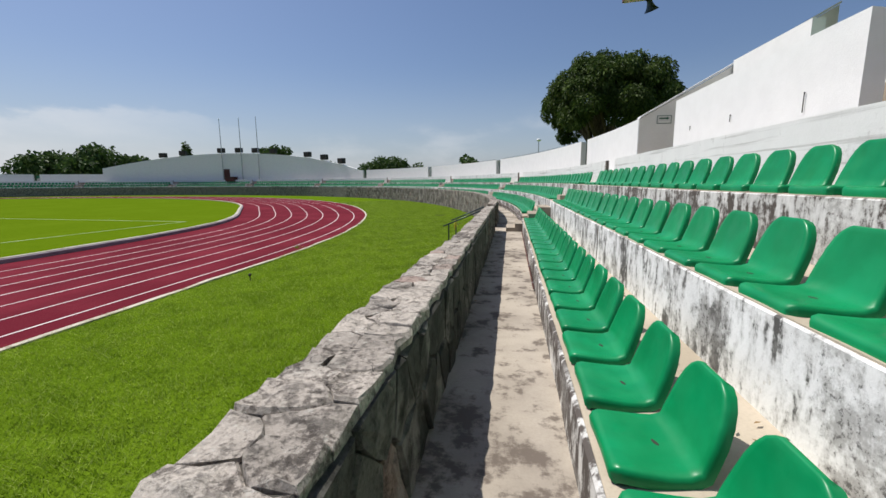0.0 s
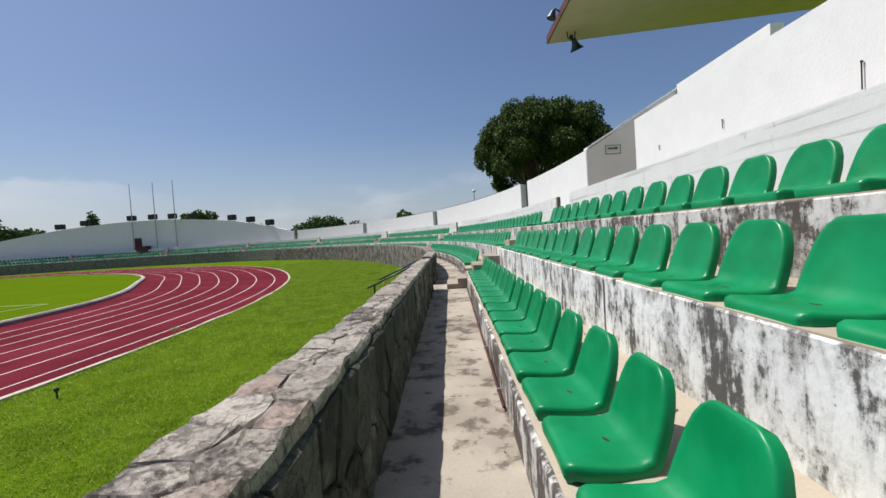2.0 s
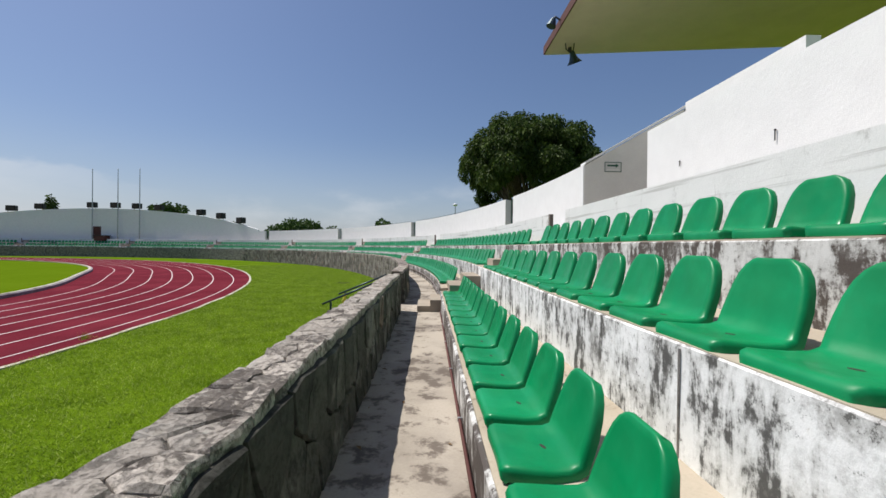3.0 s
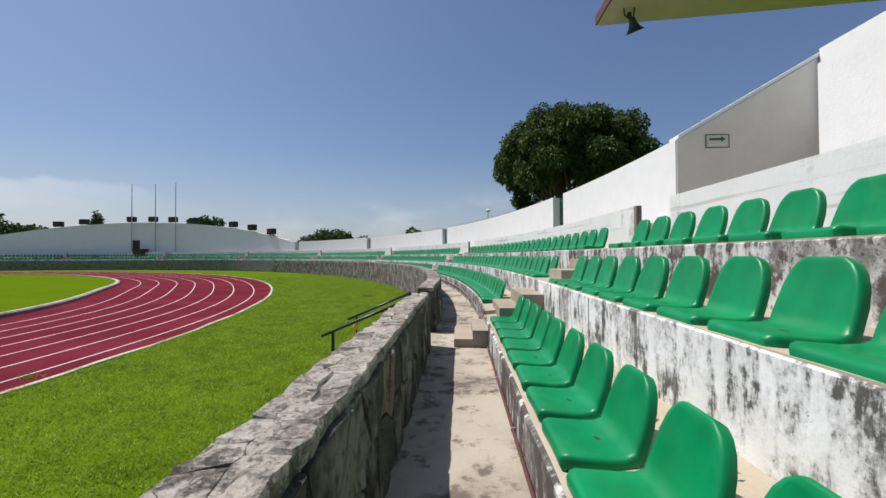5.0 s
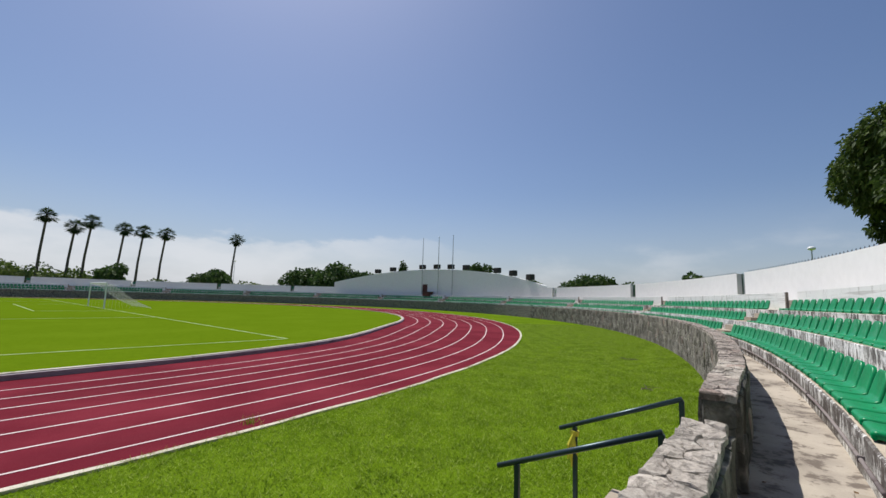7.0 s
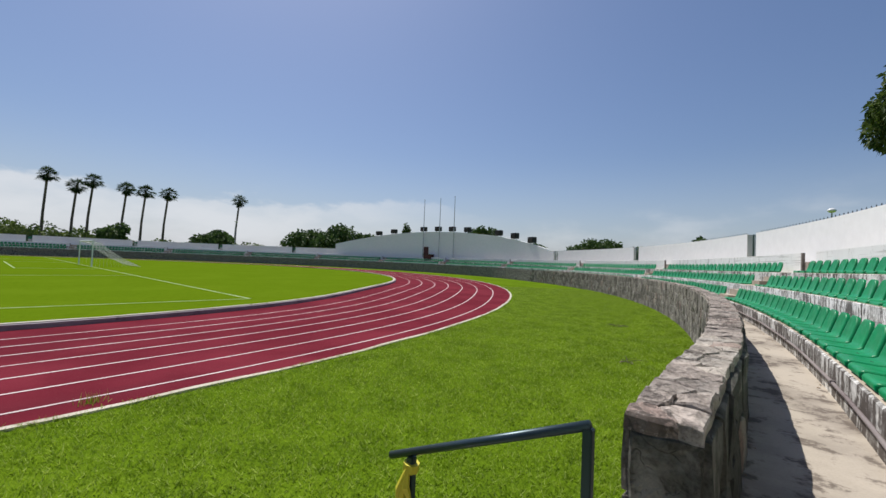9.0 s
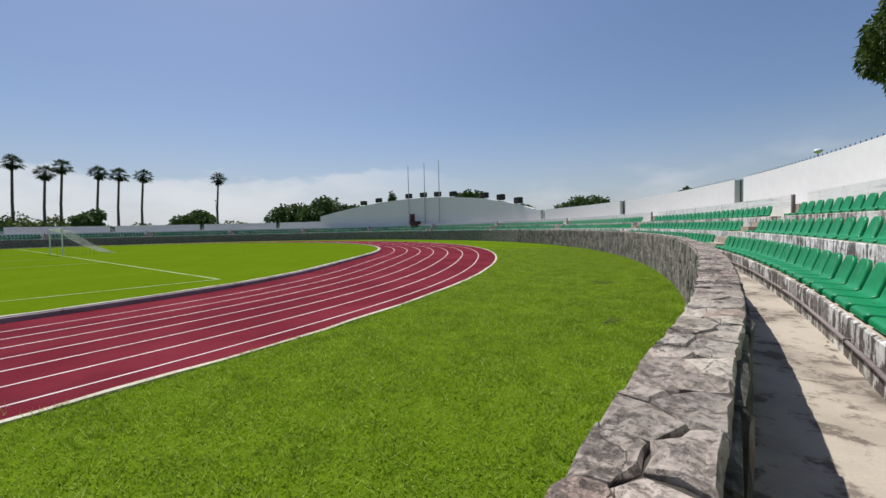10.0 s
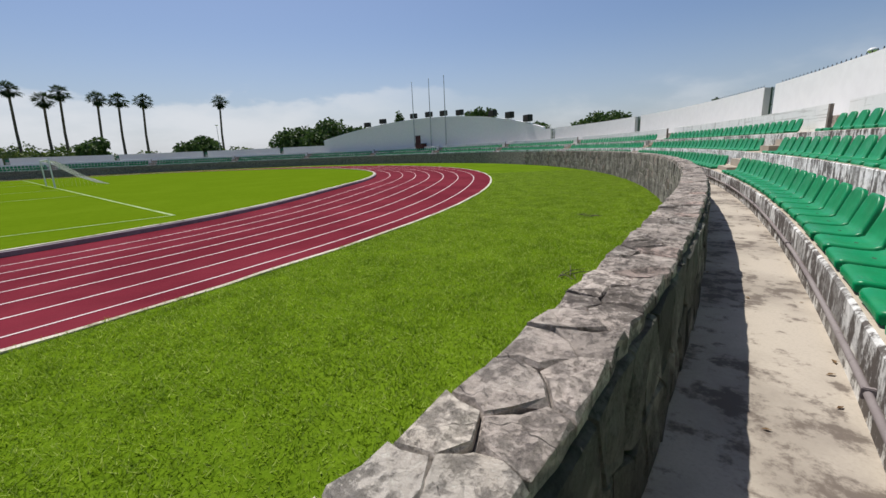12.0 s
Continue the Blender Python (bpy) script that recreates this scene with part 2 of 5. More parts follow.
def make_stone(name, tint, warmth=0.95, spread=0.2, lichen=0.0):
    m = mat(name, tint, 0.9, spec=0.25)
    k = Nodes(m)
    pick = k.math("FRACT", k.math("ADD", k.random(), k.island()))
    hue = k.mix(pick, tuple(v * (1 - spread) for v in tint), tuple(v * (1 + spread) for v in tint))
    warm = k.span(k.math("FRACT", k.math("MULTIPLY", pick, 7.31)), warmth, warmth + 0.02, 0, 0.6)
    hue = k.mix(warm, hue, (0.38, 0.25, 0.21))
    fine = k.noise(55, 6, 0.75)
    mid = k.noise(9, 6, 0.7)
    big = k.noise(2.4, 4, 0.6)
    c = k.mix(k.span(fine, 0.40, 0.66, 0, 0.5), hue, tuple(v * 0.45 for v in tint))
    c = k.mix(k.span(mid, 0.52, 0.66, 0, 0.42), c, tuple(v * 0.42 for v in tint))
    c = k.mix(k.span(big, 0.5, 0.66, 0, 0.5), c, (0.40, 0.375, 0.34))
    warp = k.n.new("ShaderNodeVectorMath")
    warp.operation = "MULTIPLY_ADD"
    wob = k.n.new("ShaderNodeTexNoise")
    wob.inputs["Scale"].default_value = 6.0
    wob.inputs["Detail"].default_value = 3.0
    k.l.new(k.pos, wob.inputs["Vector"])
    k.l.new(wob.outputs["Color"], warp.inputs[0])
    warp.inputs[1].default_value = (0.16, 0.16, 0.16)
    k.l.new(k.pos, warp.inputs[2])
    edge = k.voronoi(4.6, "DISTANCE_TO_EDGE", warp.outputs[0])
    crack = k.math("MULTIPLY", k.span(edge, 0.001, 0.011, 1.0, 0.0), k.span(k.noise(5.3, 4, 0.7), 0.50, 0.58))
    c = k.mix(k.math("MULTIPLY", crack, 0.75), c, (0.05, 0.045, 0.04))
    c = k.mix(k.span(k.noise(13, 5, 0.7), 0.64, 0.70, 0, 0.6), c, tuple(min(0.52, v * 1.3) for v in tint))
    if lichen:
        crust = k.math("ADD", k.math("MULTIPLY", k.noise(1.5, 5, 0.65), 0.6), k.math("MULTIPLY", k.noise(24, 6, 0.8), 0.4))
        c = k.mix(k.span(crust, 0.55 - 0.1 * lichen, 0.60 - 0.1 * lichen, 0, 0.8), c, (0.085, 0.071, 0.062))
    grit = k.math("ADD", k.math("MULTIPLY", k.noise(36, 8, 0.85), 0.6), k.math("MULTIPLY", k.noise(8, 5, 0.7), 0.4))
    c = k.mix(k.span(grit, 0.53, 0.60, 0, 0.45), c, tuple(v * 0.30 for v in tint))
    c = k.mix(k.span(grit, 0.36, 0.45, 0.5, 0), c, tuple(min(0.62, v * 1.65) for v in tint))
    k.colour(c)
    h = k.math("ADD", k.math("MULTIPLY", fine, 0.5), k.math("MULTIPLY", mid, 1.6))
    h = k.math("SUBTRACT", h, k.math("MULTIPLY", k.span(grit, 0.5, 0.62), 0.5))
    k.bump(k.math("SUBTRACT", h, k.math("MULTIPLY", crack, 0.4)), 0.8, 0.014)
    return m


M_STONE = make_stone("wall_stone", (0.44, 0.395, 0.35), 0.955, 0.26, 0.12)
M_STONE_OLD = make_stone("lichened_stone", (0.40, 0.345, 0.305), 0.94, 0.3, 0.55)
M_STONE_PALE = make_stone("pale_stone", (0.45, 0.40, 0.345), 0.90, 0.24, 0.12)
# Walkway side and ends lie in shade; that shade is in this darker tint.
M_STONE_SHADED = make_stone("wall_stone_shaded", (0.082, 0.080, 0.070), 0.97, 0.45)
# Lighter copy of the same stone, its tint raised for the sunlit field side.
M_STONE_LIT = make_stone("wall_stone_lit", (0.235, 0.212, 0.185), 0.95, 0.5, 0.3)
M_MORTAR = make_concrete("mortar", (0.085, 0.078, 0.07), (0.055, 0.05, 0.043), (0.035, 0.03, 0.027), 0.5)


def make_rubble():
    m = mat("far_rubble", (0.2, 0.19, 0.17), 0.9)
    k = Nodes(m)
    v = k.voronoi(3.0)
    edge = k.voronoi(3.0, "DISTANCE_TO_EDGE")
    n = k.noise(4, 5, 0.7)
    c = k.mix(k.span(n, 0.35, 0.68), (0.30, 0.275, 0.245), (0.12, 0.108, 0.095))
    c = k.mix(k.span(v, 0.1, 0.5, 0, 0.3), c, (0.34, 0.305, 0.265))
    c = k.mix(k.span(edge, 0.02, 0.09, 0.85, 0.0), c, (0.06, 0.055, 0.05))
    k.colour(c)
    k.bump(k.span(edge, 0.0, 0.15), 0.8, 0.04)
    return m


M_RUBBLE = make_rubble()


def make_seat():
    m = mat("green_plastic", (0.0, 0.27, 0.11), 0.36, spec=0.36)
    k = Nodes(m)
    n = k.noise(4.5, 4, 0.6)
    c = k.mix(k.span(n, 0.35, 0.7), (0.0005, 0.205, 0.066), (0.001, 0.255, 0.088))
    c = k.mix(k.span(k.noise(2.2, 5, 0.6), 0.56, 0.75, 0, 0.35), c, (0.014, 0.32, 0.13))
    c = k.mix(k.math("MULTIPLY", k.random(), 0.25), c, (0.004, 0.17, 0.068))
    k.colour(c)
    k.rough(k.span(k.noise(6, 5), 0.3, 0.7, 0.30, 0.52))
    k.bump(k.noise(90, 3), 0.06, 0.003)
    return m


M_SEAT = make_seat()
M_HOLE = mat("dark_hole", (0.035, 0.028, 0.022), 0.8)
M_LINE = make_concrete("lane_paint", (0.70, 0.62, 0.61), (0.56, 0.45, 0.45), (0.45, 0.3, 0.3), 0.05)
M_PITCHLINE = make_concrete("pitch_paint", (0.33, 0.42, 0.18), (0.22, 0.32, 0.09), (0.16, 0.26, 0.03), 0.6)
M_RAIL = mat("painted_steel", (0.035, 0.06, 0.075), 0.38, 0.5)
M_PIPE = make_concrete("painted_pipe", (0.25, 0.22, 0.215), (0.18, 0.15, 0.15), (0.09, 0.065, 0.058), 0.6)
M_BLACK = mat("black_box", (0.02, 0.02, 0.022), 0.6)
M_STEEL = mat("galvanised_steel", (0.45, 0.46, 0.47), 0.45, 0.7)
M_YELLOW = mat("yellow_tape", (0.62, 0.55, 0.04), 0.5)
M_SIGN = mat("sign_white", (0.62, 0.62, 0.60), 0.5)
M_SIGNGREEN = mat("sign_green", (0.02, 0.10, 0.06), 0.5)
M_GATE = mat("green_gate", (0.01, 0.26, 0.13), 0.5)
M_GATEBAR = mat("gate_bar_paint", (0.10, 0.16, 0.13), 0.5, 0.3)
M_PINK = mat("faded_red_paint", (0.34, 0.17, 0.15), 0.7)
M_RED = mat("red_brown", (0.10, 0.032, 0.027), 0.8)
M_DARKIN = mat("dark_interior", (0.06, 0.05, 0.045), 0.9)
M_GOAL = mat("white_post", (0.8, 0.8, 0.8), 0.4)
M_NET = mat("net_cord", (0.42, 0.44, 0.42), 0.8)


def make_bark():
    m = mat("bark", (0.12, 0.09, 0.065), 0.9)
    k = Nodes(m)
    n = k.noise(5, 6, 0.7, vec=k.scaled(3, 3, 0.6))
    k.colour(k.mix(k.span(n, 0.35, 0.65), (0.06, 0.045, 0.035), (0.19, 0.15, 0.11)))
    k.bump(n, 0.8, 0.03)
    return m


M_BARK = make_bark()


def make_leaf(name, dark, light):
    m = mat(name, dark, 0.6, spec=0.2)
    k = Nodes(m)
    c = k.mix(k.island(), dark, light)
    c = k.mix(k.span(k.noise(0.8, 3), 0.4, 0.65, 0, 0.5), c, tuple(v * 0.6 for v in dark))
    k.colour(c)
    translucent(k, c, 0.25)
    return m


M_LEAF = make_leaf("mango_leaf", (0.028, 0.058, 0.012), (0.13, 0.19, 0.04))
M_SCRUB = make_leaf("scrub_leaf", (0.07, 0.12, 0.025), (0.20, 0.25, 0.06))
M_DRY = make_leaf("dry_leaf", (0.16, 0.09, 0.04), (0.34, 0.23, 0.12))
M_LEAF2 = make_leaf("far_leaf", (0.04, 0.085, 0.022), (0.11, 0.17, 0.045))
M_PALM = make_leaf("palm_leaf", (0.022, 0.048, 0.016), (0.06, 0.10, 0.03))

# ---- plan ----
# s runs along the front seat row: straight for s < S0, then round a bend of radius R0 about (CX, S0).
R0, S0 = 56.3, 11.3
CX = -R0
ARC_END = S0 + math.pi * R0
S_FAR = ARC_END + 45.0
S_BACK = -30.0
GROUND = -0.76
TOP = 0.68


def at(s, off, z=0.0):
    """A point off metres outwards of the front seat row."""
    if s <= S0:
        return Vector((off, s, z))
    if s >= ARC_END:
        return Vector((CX - R0 - off, S0 - (s - ARC_END), z))
    a = (s - S0) / R0
    return Vector((CX + (R0 + off) * math.cos(a), S0 + (R0 + off) * math.sin(a), z))


T_R, T_S0, T_X = 51.1, 8.0, -7.08


def track_at(s, off, z=0.0):
    """A point of the track, off metres outwards of its outer edge."""
    r, cx = T_R + off, T_X - T_R
    if s <= T_S0:
        return Vector((T_X + off, s, z))
    a = (s - T_S0) / T_R
    if a >= math.pi:
        return Vector((cx - r, T_S0 - (a - math.pi) * T_R, z))
    return Vector((cx + r * math.cos(a), T_S0 + r * math.sin(a), z))


def turn(s):
    """The heading of the stand at s, in radians."""
    return min(max((s - S0) / R0, 0.0), math.pi)


def stations(s0, s1, step=1.0):
    cuts = [s0]
    if s0 < S0:
        cuts.append(min(S0, s1))
    s = max(s0, S0)
    end = min(s1, ARC_END)
    if end > s:
        n = max(1, math.ceil((end - s) / step))
        cuts += [s + (end - s) * i / n for i in range(1, n + 1)]
    if s1 > ARC_END:
        cuts.append(s1)
    out = []
    for c in cuts:
        if not out or c - out[-1] > 1e-4:
            out.append(c)
    return out


def sweep(bm, outline, s0, s1, step=1.0, rough=0.0, every=None):
    """Carry a closed outline of (off, z), anticlockwise seen along s, from s0 to s1."""
    cuts = stations(s0, s1, step)
    if every:
        n = max(1, math.ceil((s1 - s0) / every))
        cuts = [s0 + (s1 - s0) * i / n for i in range(n + 1)]
    rings = []
    for s in cuts:
        ring = []
        for off, z in outline:
            j = Vector((0, 0, 0))
            if rough:
                p = at(s, off, z)
                j = noise.noise_vector(p * 2.3) * rough + noise.noise_vector(p * 9.0) * rough * 0.5
            ring.append(bm.verts.new(at(s, off, z) + j))
        rings.append(ring)
    n = len(outline)
    for a, b in zip(rings, rings[1:]):
        for i in range(n):
            bm.faces.new((a[i], b[i], b[(i + 1) % n], a[(i + 1) % n]))
    bm.faces.new(rings[0])
    bm.faces.new(rings[-1][::-1])
    return bm


def mesh_of(name, bm, material, smooth=False):
    bmesh.ops.recalc_face_normals(bm, faces=bm.faces)
    me = bpy.data.meshes.new(name)
    bm.to_mesh(me)
    bm.free()
    for m in material if isinstance(material, (list, tuple)) else (material,):
        me.materials.append(m)
    if smooth:
        me.polygons.foreach_set("use_smooth", [True] * len(me.polygons))
    return me


def part(name, bm, material, parent, label="", smooth=False):
    ob = new(name, mesh_of(name, bm, material, smooth))
    ob.parent = parent
    if label:
        tagged(ob, label)
    return ob


def thing(name, bm, material, label="", category="", group="", kind="", smooth=False):
    return tagged(new(name, mesh_of(name, bm, material, smooth)), label, category, group, kind)


def empty(name, m, label="", category="", group="", kind=""):
    ob = new(name)
    ob.empty_display_size = 0.1
    ob.matrix_basis = m
    return tagged(ob, label, category, group, kind)


def box(bm, lo, hi, bevel=0.0, m=None):
    vs = [bm.verts.new((x, y, z)) for x in (lo[0], hi[0]) for y in (lo[1], hi[1]) for z in (lo[2], hi[2])]
    fs = [bm.faces.new([vs[i] for i in f]) for f in ((0, 1, 3, 2), (4, 6, 7, 5), (0, 4, 5, 1), (2, 3, 7, 6), (0, 2, 6, 4), (1, 5, 7, 3))]
    geom = vs
    if bevel:
        es = list({e for f in fs for e in f.edges})
        r = bmesh.ops.bevel(bm, geom=es, offset=bevel, segments=2, affect="EDGES")
        geom = list({v for f in r["faces"] for v in f.verts} | {v for v in vs if v.is_valid})
    if m is not None:
        bmesh.ops.transform(bm, matrix=m, verts=geom)
    return bm


def tube(bm, pts, radii, sides=8, cap=True):
    pts = [Vector(p) for p in pts]
    if isinstance(radii, (int, float)):
        radii = [radii] * len(pts)
    rings = []
    for i, p in enumerate(pts):
        d = (pts[min(i + 1, len(pts) - 1)] - pts[max(i - 1, 0)]).normalized()
        ref = Vector((0, 0, 1)) if abs(d.z) < 0.9 else Vector((1, 0, 0))
        u = d.cross(ref).normalized()
        v = d.cross(u)
        rings.append([bm.verts.new(p + (u * math.cos(a) + v * math.sin(a)) * radii[i]) for a in [math.tau * k / sides for k in range(sides)]])
    for a, b in zip(rings, rings[1:]):
        for i in range(sides):
            bm.faces.new((a[i], a[(i + 1) % sides], b[(i + 1) % sides], b[i]))
    if cap:
        bm.faces.new(rings[0])
        bm.faces.new(rings[-1][::-1])
    return bm


AISLES = [10.62 if i == 0 else 10.4 + 15.95 * i for i in range(-2, 14)]
AISLE_HALF = 0.62
GATES = [18.2 + 15.8 * i for i in range(0, 12) if not 4 <= i <= 6]

# ---- ground, track, pitch ----
bm = bmesh.new()
bmesh.ops.create_grid(bm, x_segments=60, y_segments=60, size=1500)
ground = thing("ground", bm, M_GRASS, "green lawn around the running track", "ground", kind="structure")
ground.location = (-50, 0, GROUND)


def ease(s):
    """0 on the straight, 1 well into the bend, where the lanes are wider."""
    f = min(max((s - 14.0) / 24.0, 0.0), 1.0)
    return f ** 3 * (10 - 15 * f + 6 * f * f)


def outer(s):
    """The outer edge drawn in a little round the bend."""
    return -0.2 * ease(s)


def inner(s):
    """The inner edge of the track, off its outer edge."""
    return -7.0 - 2.1 * ease(s)


def ring_mesh(off_in, off_out, z):
    bm = bmesh.new()
    cuts = TRACK_CUTS
    a = [bm.verts.new(track_at(s, off_in(s), z)) for s in cuts]
    b = [bm.verts.new(track_at(s, off_out(s), z)) for s in cuts]
    for i in range(len(cuts) - 1):
        bm.faces.new((a[i], b[i], b[i + 1], a[i + 1]))
    return bm


def track_sweep(outline, rough, edge=lambda s: 0.0):
    bm = bmesh.new()
    rings = []
    for s in TRACK_CUTS:
        rings.append([])
        for off, z in outline:
            p = track_at(s, off + edge(s), z)
            rings[-1].append(bm.verts.new(p + noise.noise_vector(p * 2.3) * rough + noise.noise_vector(p * 0.6) * rough))
    n = len(outline)
    for a, b in zip(rings, rings[1:]):
        for i in range(n):
            bm.faces.new((a[i], b[i], b[(i + 1) % n], a[(i + 1) % n]))
    return bm


TRACK_CUTS = [-30 + 0.7 * i for i in range(340)]
track = thing("running_track", ring_mesh(inner, outer, GROUND + 0.012), M_TRACK, "dark red rubber running track with eight white-lined lanes", "running track", kind="structure")
for i in range(7):
    def lane_off(s, d=0.0, i=i):
        return inner(s) * (0.075 + 0.126 * i + 0.068 * ease(s) * (1 - 0.5 * i / 6)) + d
    part("lane_line", ring_mesh(lambda s: lane_off(s, -0.024), lambda s: lane_off(s, 0.024), GROUND + 0.017), M_LINE, track)
k_out = [(-0.02, GROUND - 0.05), (0.085, GROUND - 0.05), (0.085, GROUND + 0.024), (-0.02, GROUND + 0.024)]
thing("outer_kerb", track_sweep(k_out, 0.022, outer), M_KERBTOP, "worn white concrete kerb along the track", "kerb", kind="structure")
k_in = [(-0.16, GROUND - 0.05), (0, GROUND - 0.05), (0, GROUND + 0.13), (-0.16, GROUND + 0.14)]
kerb = thing("inner_kerb", track_sweep(k_in, 0.008, inner), M_KERB, "grey concrete kerb inside the track with a white top", "kerb", kind="structure")
k_top = [(-0.24, GROUND + 0.10), (-0.10, GROUND + 0.144), (-0.10, GROUND + 0.158), (-0.24, GROUND + 0.158)]
part("kerb_top", track_sweep(k_top, 0.008, inner), M_KERBTOP, kerb, "white painted top")
bm = bmesh.new()
bm.faces.new([bm.verts.new(track_at(s, inner(s) - 0.2, GROUND + 0.10)) for s in TRACK_CUTS[::3]])
bmesh.ops.triangulate(bm, faces=bm.faces)
pitch = thing("pitch", bm, M_FIELD, "bright green mown football pitch with white lines", "football pitch", kind="structure")

# ---- stand: walkway, ledges, risers, walls ----
bm = bmesh.new()
sweep(bm, [(-1.2, -0.6), (0.0, -0.6), (0.0, 0.0), (-1.2, 0.0)], S_BACK, S_FAR, every=2.0)
thing("walkway", bm, M_WALK, "stained bare concrete walkway behind the stone wall", "walkway", kind="structure")

X1, X2, X3, XP, XW = -0.25, 0.505, 1.335, 2.05, 3.08
Z1, Z1B, Z2, Z3, ZP, ZW = 0.285, 0.37, 0.815, 1.255, 1.92, 3.13

# the front ledge stands a little higher beyond the first aisle
RISE, S_RISE = 0.055, 10.9
for a, b, dz in ((S_BACK, S_RISE, 0.0), (S_RISE, S_FAR, RISE)):
    bm = bmesh.new()
    z1, zb = Z1 + dz, Z1B + dz * 0.6
    sweep(bm, [(X1, -0.3), (X2 + 0.1, -0.3), (X2 + 0.1, zb), (X1 + 0.02, z1), (X1, z1 - 0.02)], a, b, every=1.0, rough=0.006)
    terrace = thing("terrace_front", bm, M_TREAD, "low concrete seating ledge with bare tread", "terrace", kind="structure")
    bm = bmesh.new()
    sweep(bm, [(X1 - 0.012, -0.02), (X1 + 0.012, -0.02), (X1 + 0.012, z1 + 0.001), (X1 + 0.0, z1 - 0.002), (X1 - 0.012, z1 - 0.014)], a, b, every=0.5, rough=0.007)
    part("riser_face", bm, M_LEDGE, terrace, "flaking mould-stained white paint")
for a, b, m in ((S_BACK, 10.62, M_RISER), (10.62, S_FAR, M_RISER_BEND)):
    bm = bmesh.new()
    sweep(bm, [(X2, 0.1), (X3 + 0.1, 0.1), (X3 + 0.1, Z2), (X2 + 0.008, Z2 - 0.003), (X2, Z2 - 0.012)], a, b, every=1.0, rough=0.008)
    thing("terrace_middle", bm, m, "white limewashed terrace step with black mould streaks", "terrace", kind="structure")
bm = bmesh.new()
sweep(bm, [(X3, 0.5), (XP + 0.3, 0.5), (XP + 0.3, Z3), (X3 + 0.008, Z3 - 0.003), (X3, Z3 - 0.012)], S_BACK, S_FAR, every=1.0, rough=0.008)
thing("terrace_top", bm, M_RISER_DARK, "mould-blackened whitewashed upper terrace step", "terrace", kind="structure")
bm = bmesh.new()
sweep(bm, [(XP + 0.075, 1.0), (XW + 0.1, 1.0), (XW + 0.1, 1.62), (XP + 0.075, 1.62)], S_BACK, S_FAR, every=2.0)
thing("upper_walkway", bm, M_WALK, "concrete walkway behind the parapet", "walkway", kind="structure")

for x0, x1, z in ((X2 + 0.012, X3, Z2), (X3 + 0.012, XP, Z3)):
    bm = bmesh.new()
    sweep(bm, [(x0, z - 0.02), (x1, z - 0.02), (x1, z + 0.005), (x0, z + 0.005)], S_BACK, S_FAR, every=1.0, rough=0.004)
    thing("tread", bm, M_TREAD, "bare beige concrete tread under the seats", "tread", "treads of the stand", "structure")

# plaster joints in the middle riser
for sj in (-0.9, 3.87, 8.3, 13.1, 17.8, 22.4):
    bm = bmesh.new()
    sweep(bm, [(X2 - 0.006, Z1B - 0.03), (X2 + 0.01, Z1B - 0.03), (X2 + 0.01, Z2 - 0.02), (X2 - 0.006, Z2 - 0.02)], sj - 0.0012, sj + 0.0012)
    thing("plaster_joint", bm, M_POST, "thin dark open joint in the plaster", "joint", "joints in the riser", "structure")

# parapet behind the top row, open at every aisle
edges = [S_BACK] + [e for a in AISLES if S_BACK < a < S_FAR for e in (a - AISLE_HALF, a + 0.38)] + [S_FAR]
for i in range(0, len(edges) - 1, 2):
    a, b = edges[i], edges[i + 1]
    if b - a < 0.5:
        continue
    bm = bmesh.new()
    sweep(bm, [(XP, Z3 - 0.1), (XP + 0.07, Z3 - 0.1), (XP + 0.07, ZP), (XP, ZP - 0.01)], a + 0.1, b, every=1.0, rough=0.006)
    w = thing("parapet", bm, M_PARAPET, "low white painted parapet behind the seats", "parapet", "parapets round the stand", "structure")
    bm = bmesh.new()
    sweep(bm, [(XP - 0.004, Z3 - 0.05), (XP + 0.074, Z3 - 0.05), (XP + 0.074, ZP - 0.01), (XP - 0.004, ZP - 0.01)], a, a + 0.098, every=0.5)
    part("end_post", bm, M_POSTDARK, w, "dark weathered concrete end post")

# outer wall: straight part with a stair gap and a tunnel mouth, then gates round the bend
FAN0, FAN1 = 67.6, 119.0
solid = [(S_BACK, 2.74), (3.72, 9.02), (11.85, GATES[0] - 0.45)]
for a, b in zip(GATES, GATES[1:]):
    if a < FAN0 < b:
        solid += [(a + 0.45, FAN0), (FAN1, b - 0.45)]
    else:
        solid.append((a + 0.45, b - 0.45))
solid.append((GATES[-1] + 0.45, S_FAR))
for i, (a, b) in enumerate(solid):
    bm = bmesh.new()
    sweep(bm, [(XW, 1.3), (XW + 0.22, 1.3), (XW + 0.22, ZW - 0.03), (XW, ZW)], a, b, every=1.5, rough=0.006)
    thing("wall_outer_%d" % (i + 1), bm, M_WHITE, "tall white painted outer wall of the stadium", "wall", kind="structure")
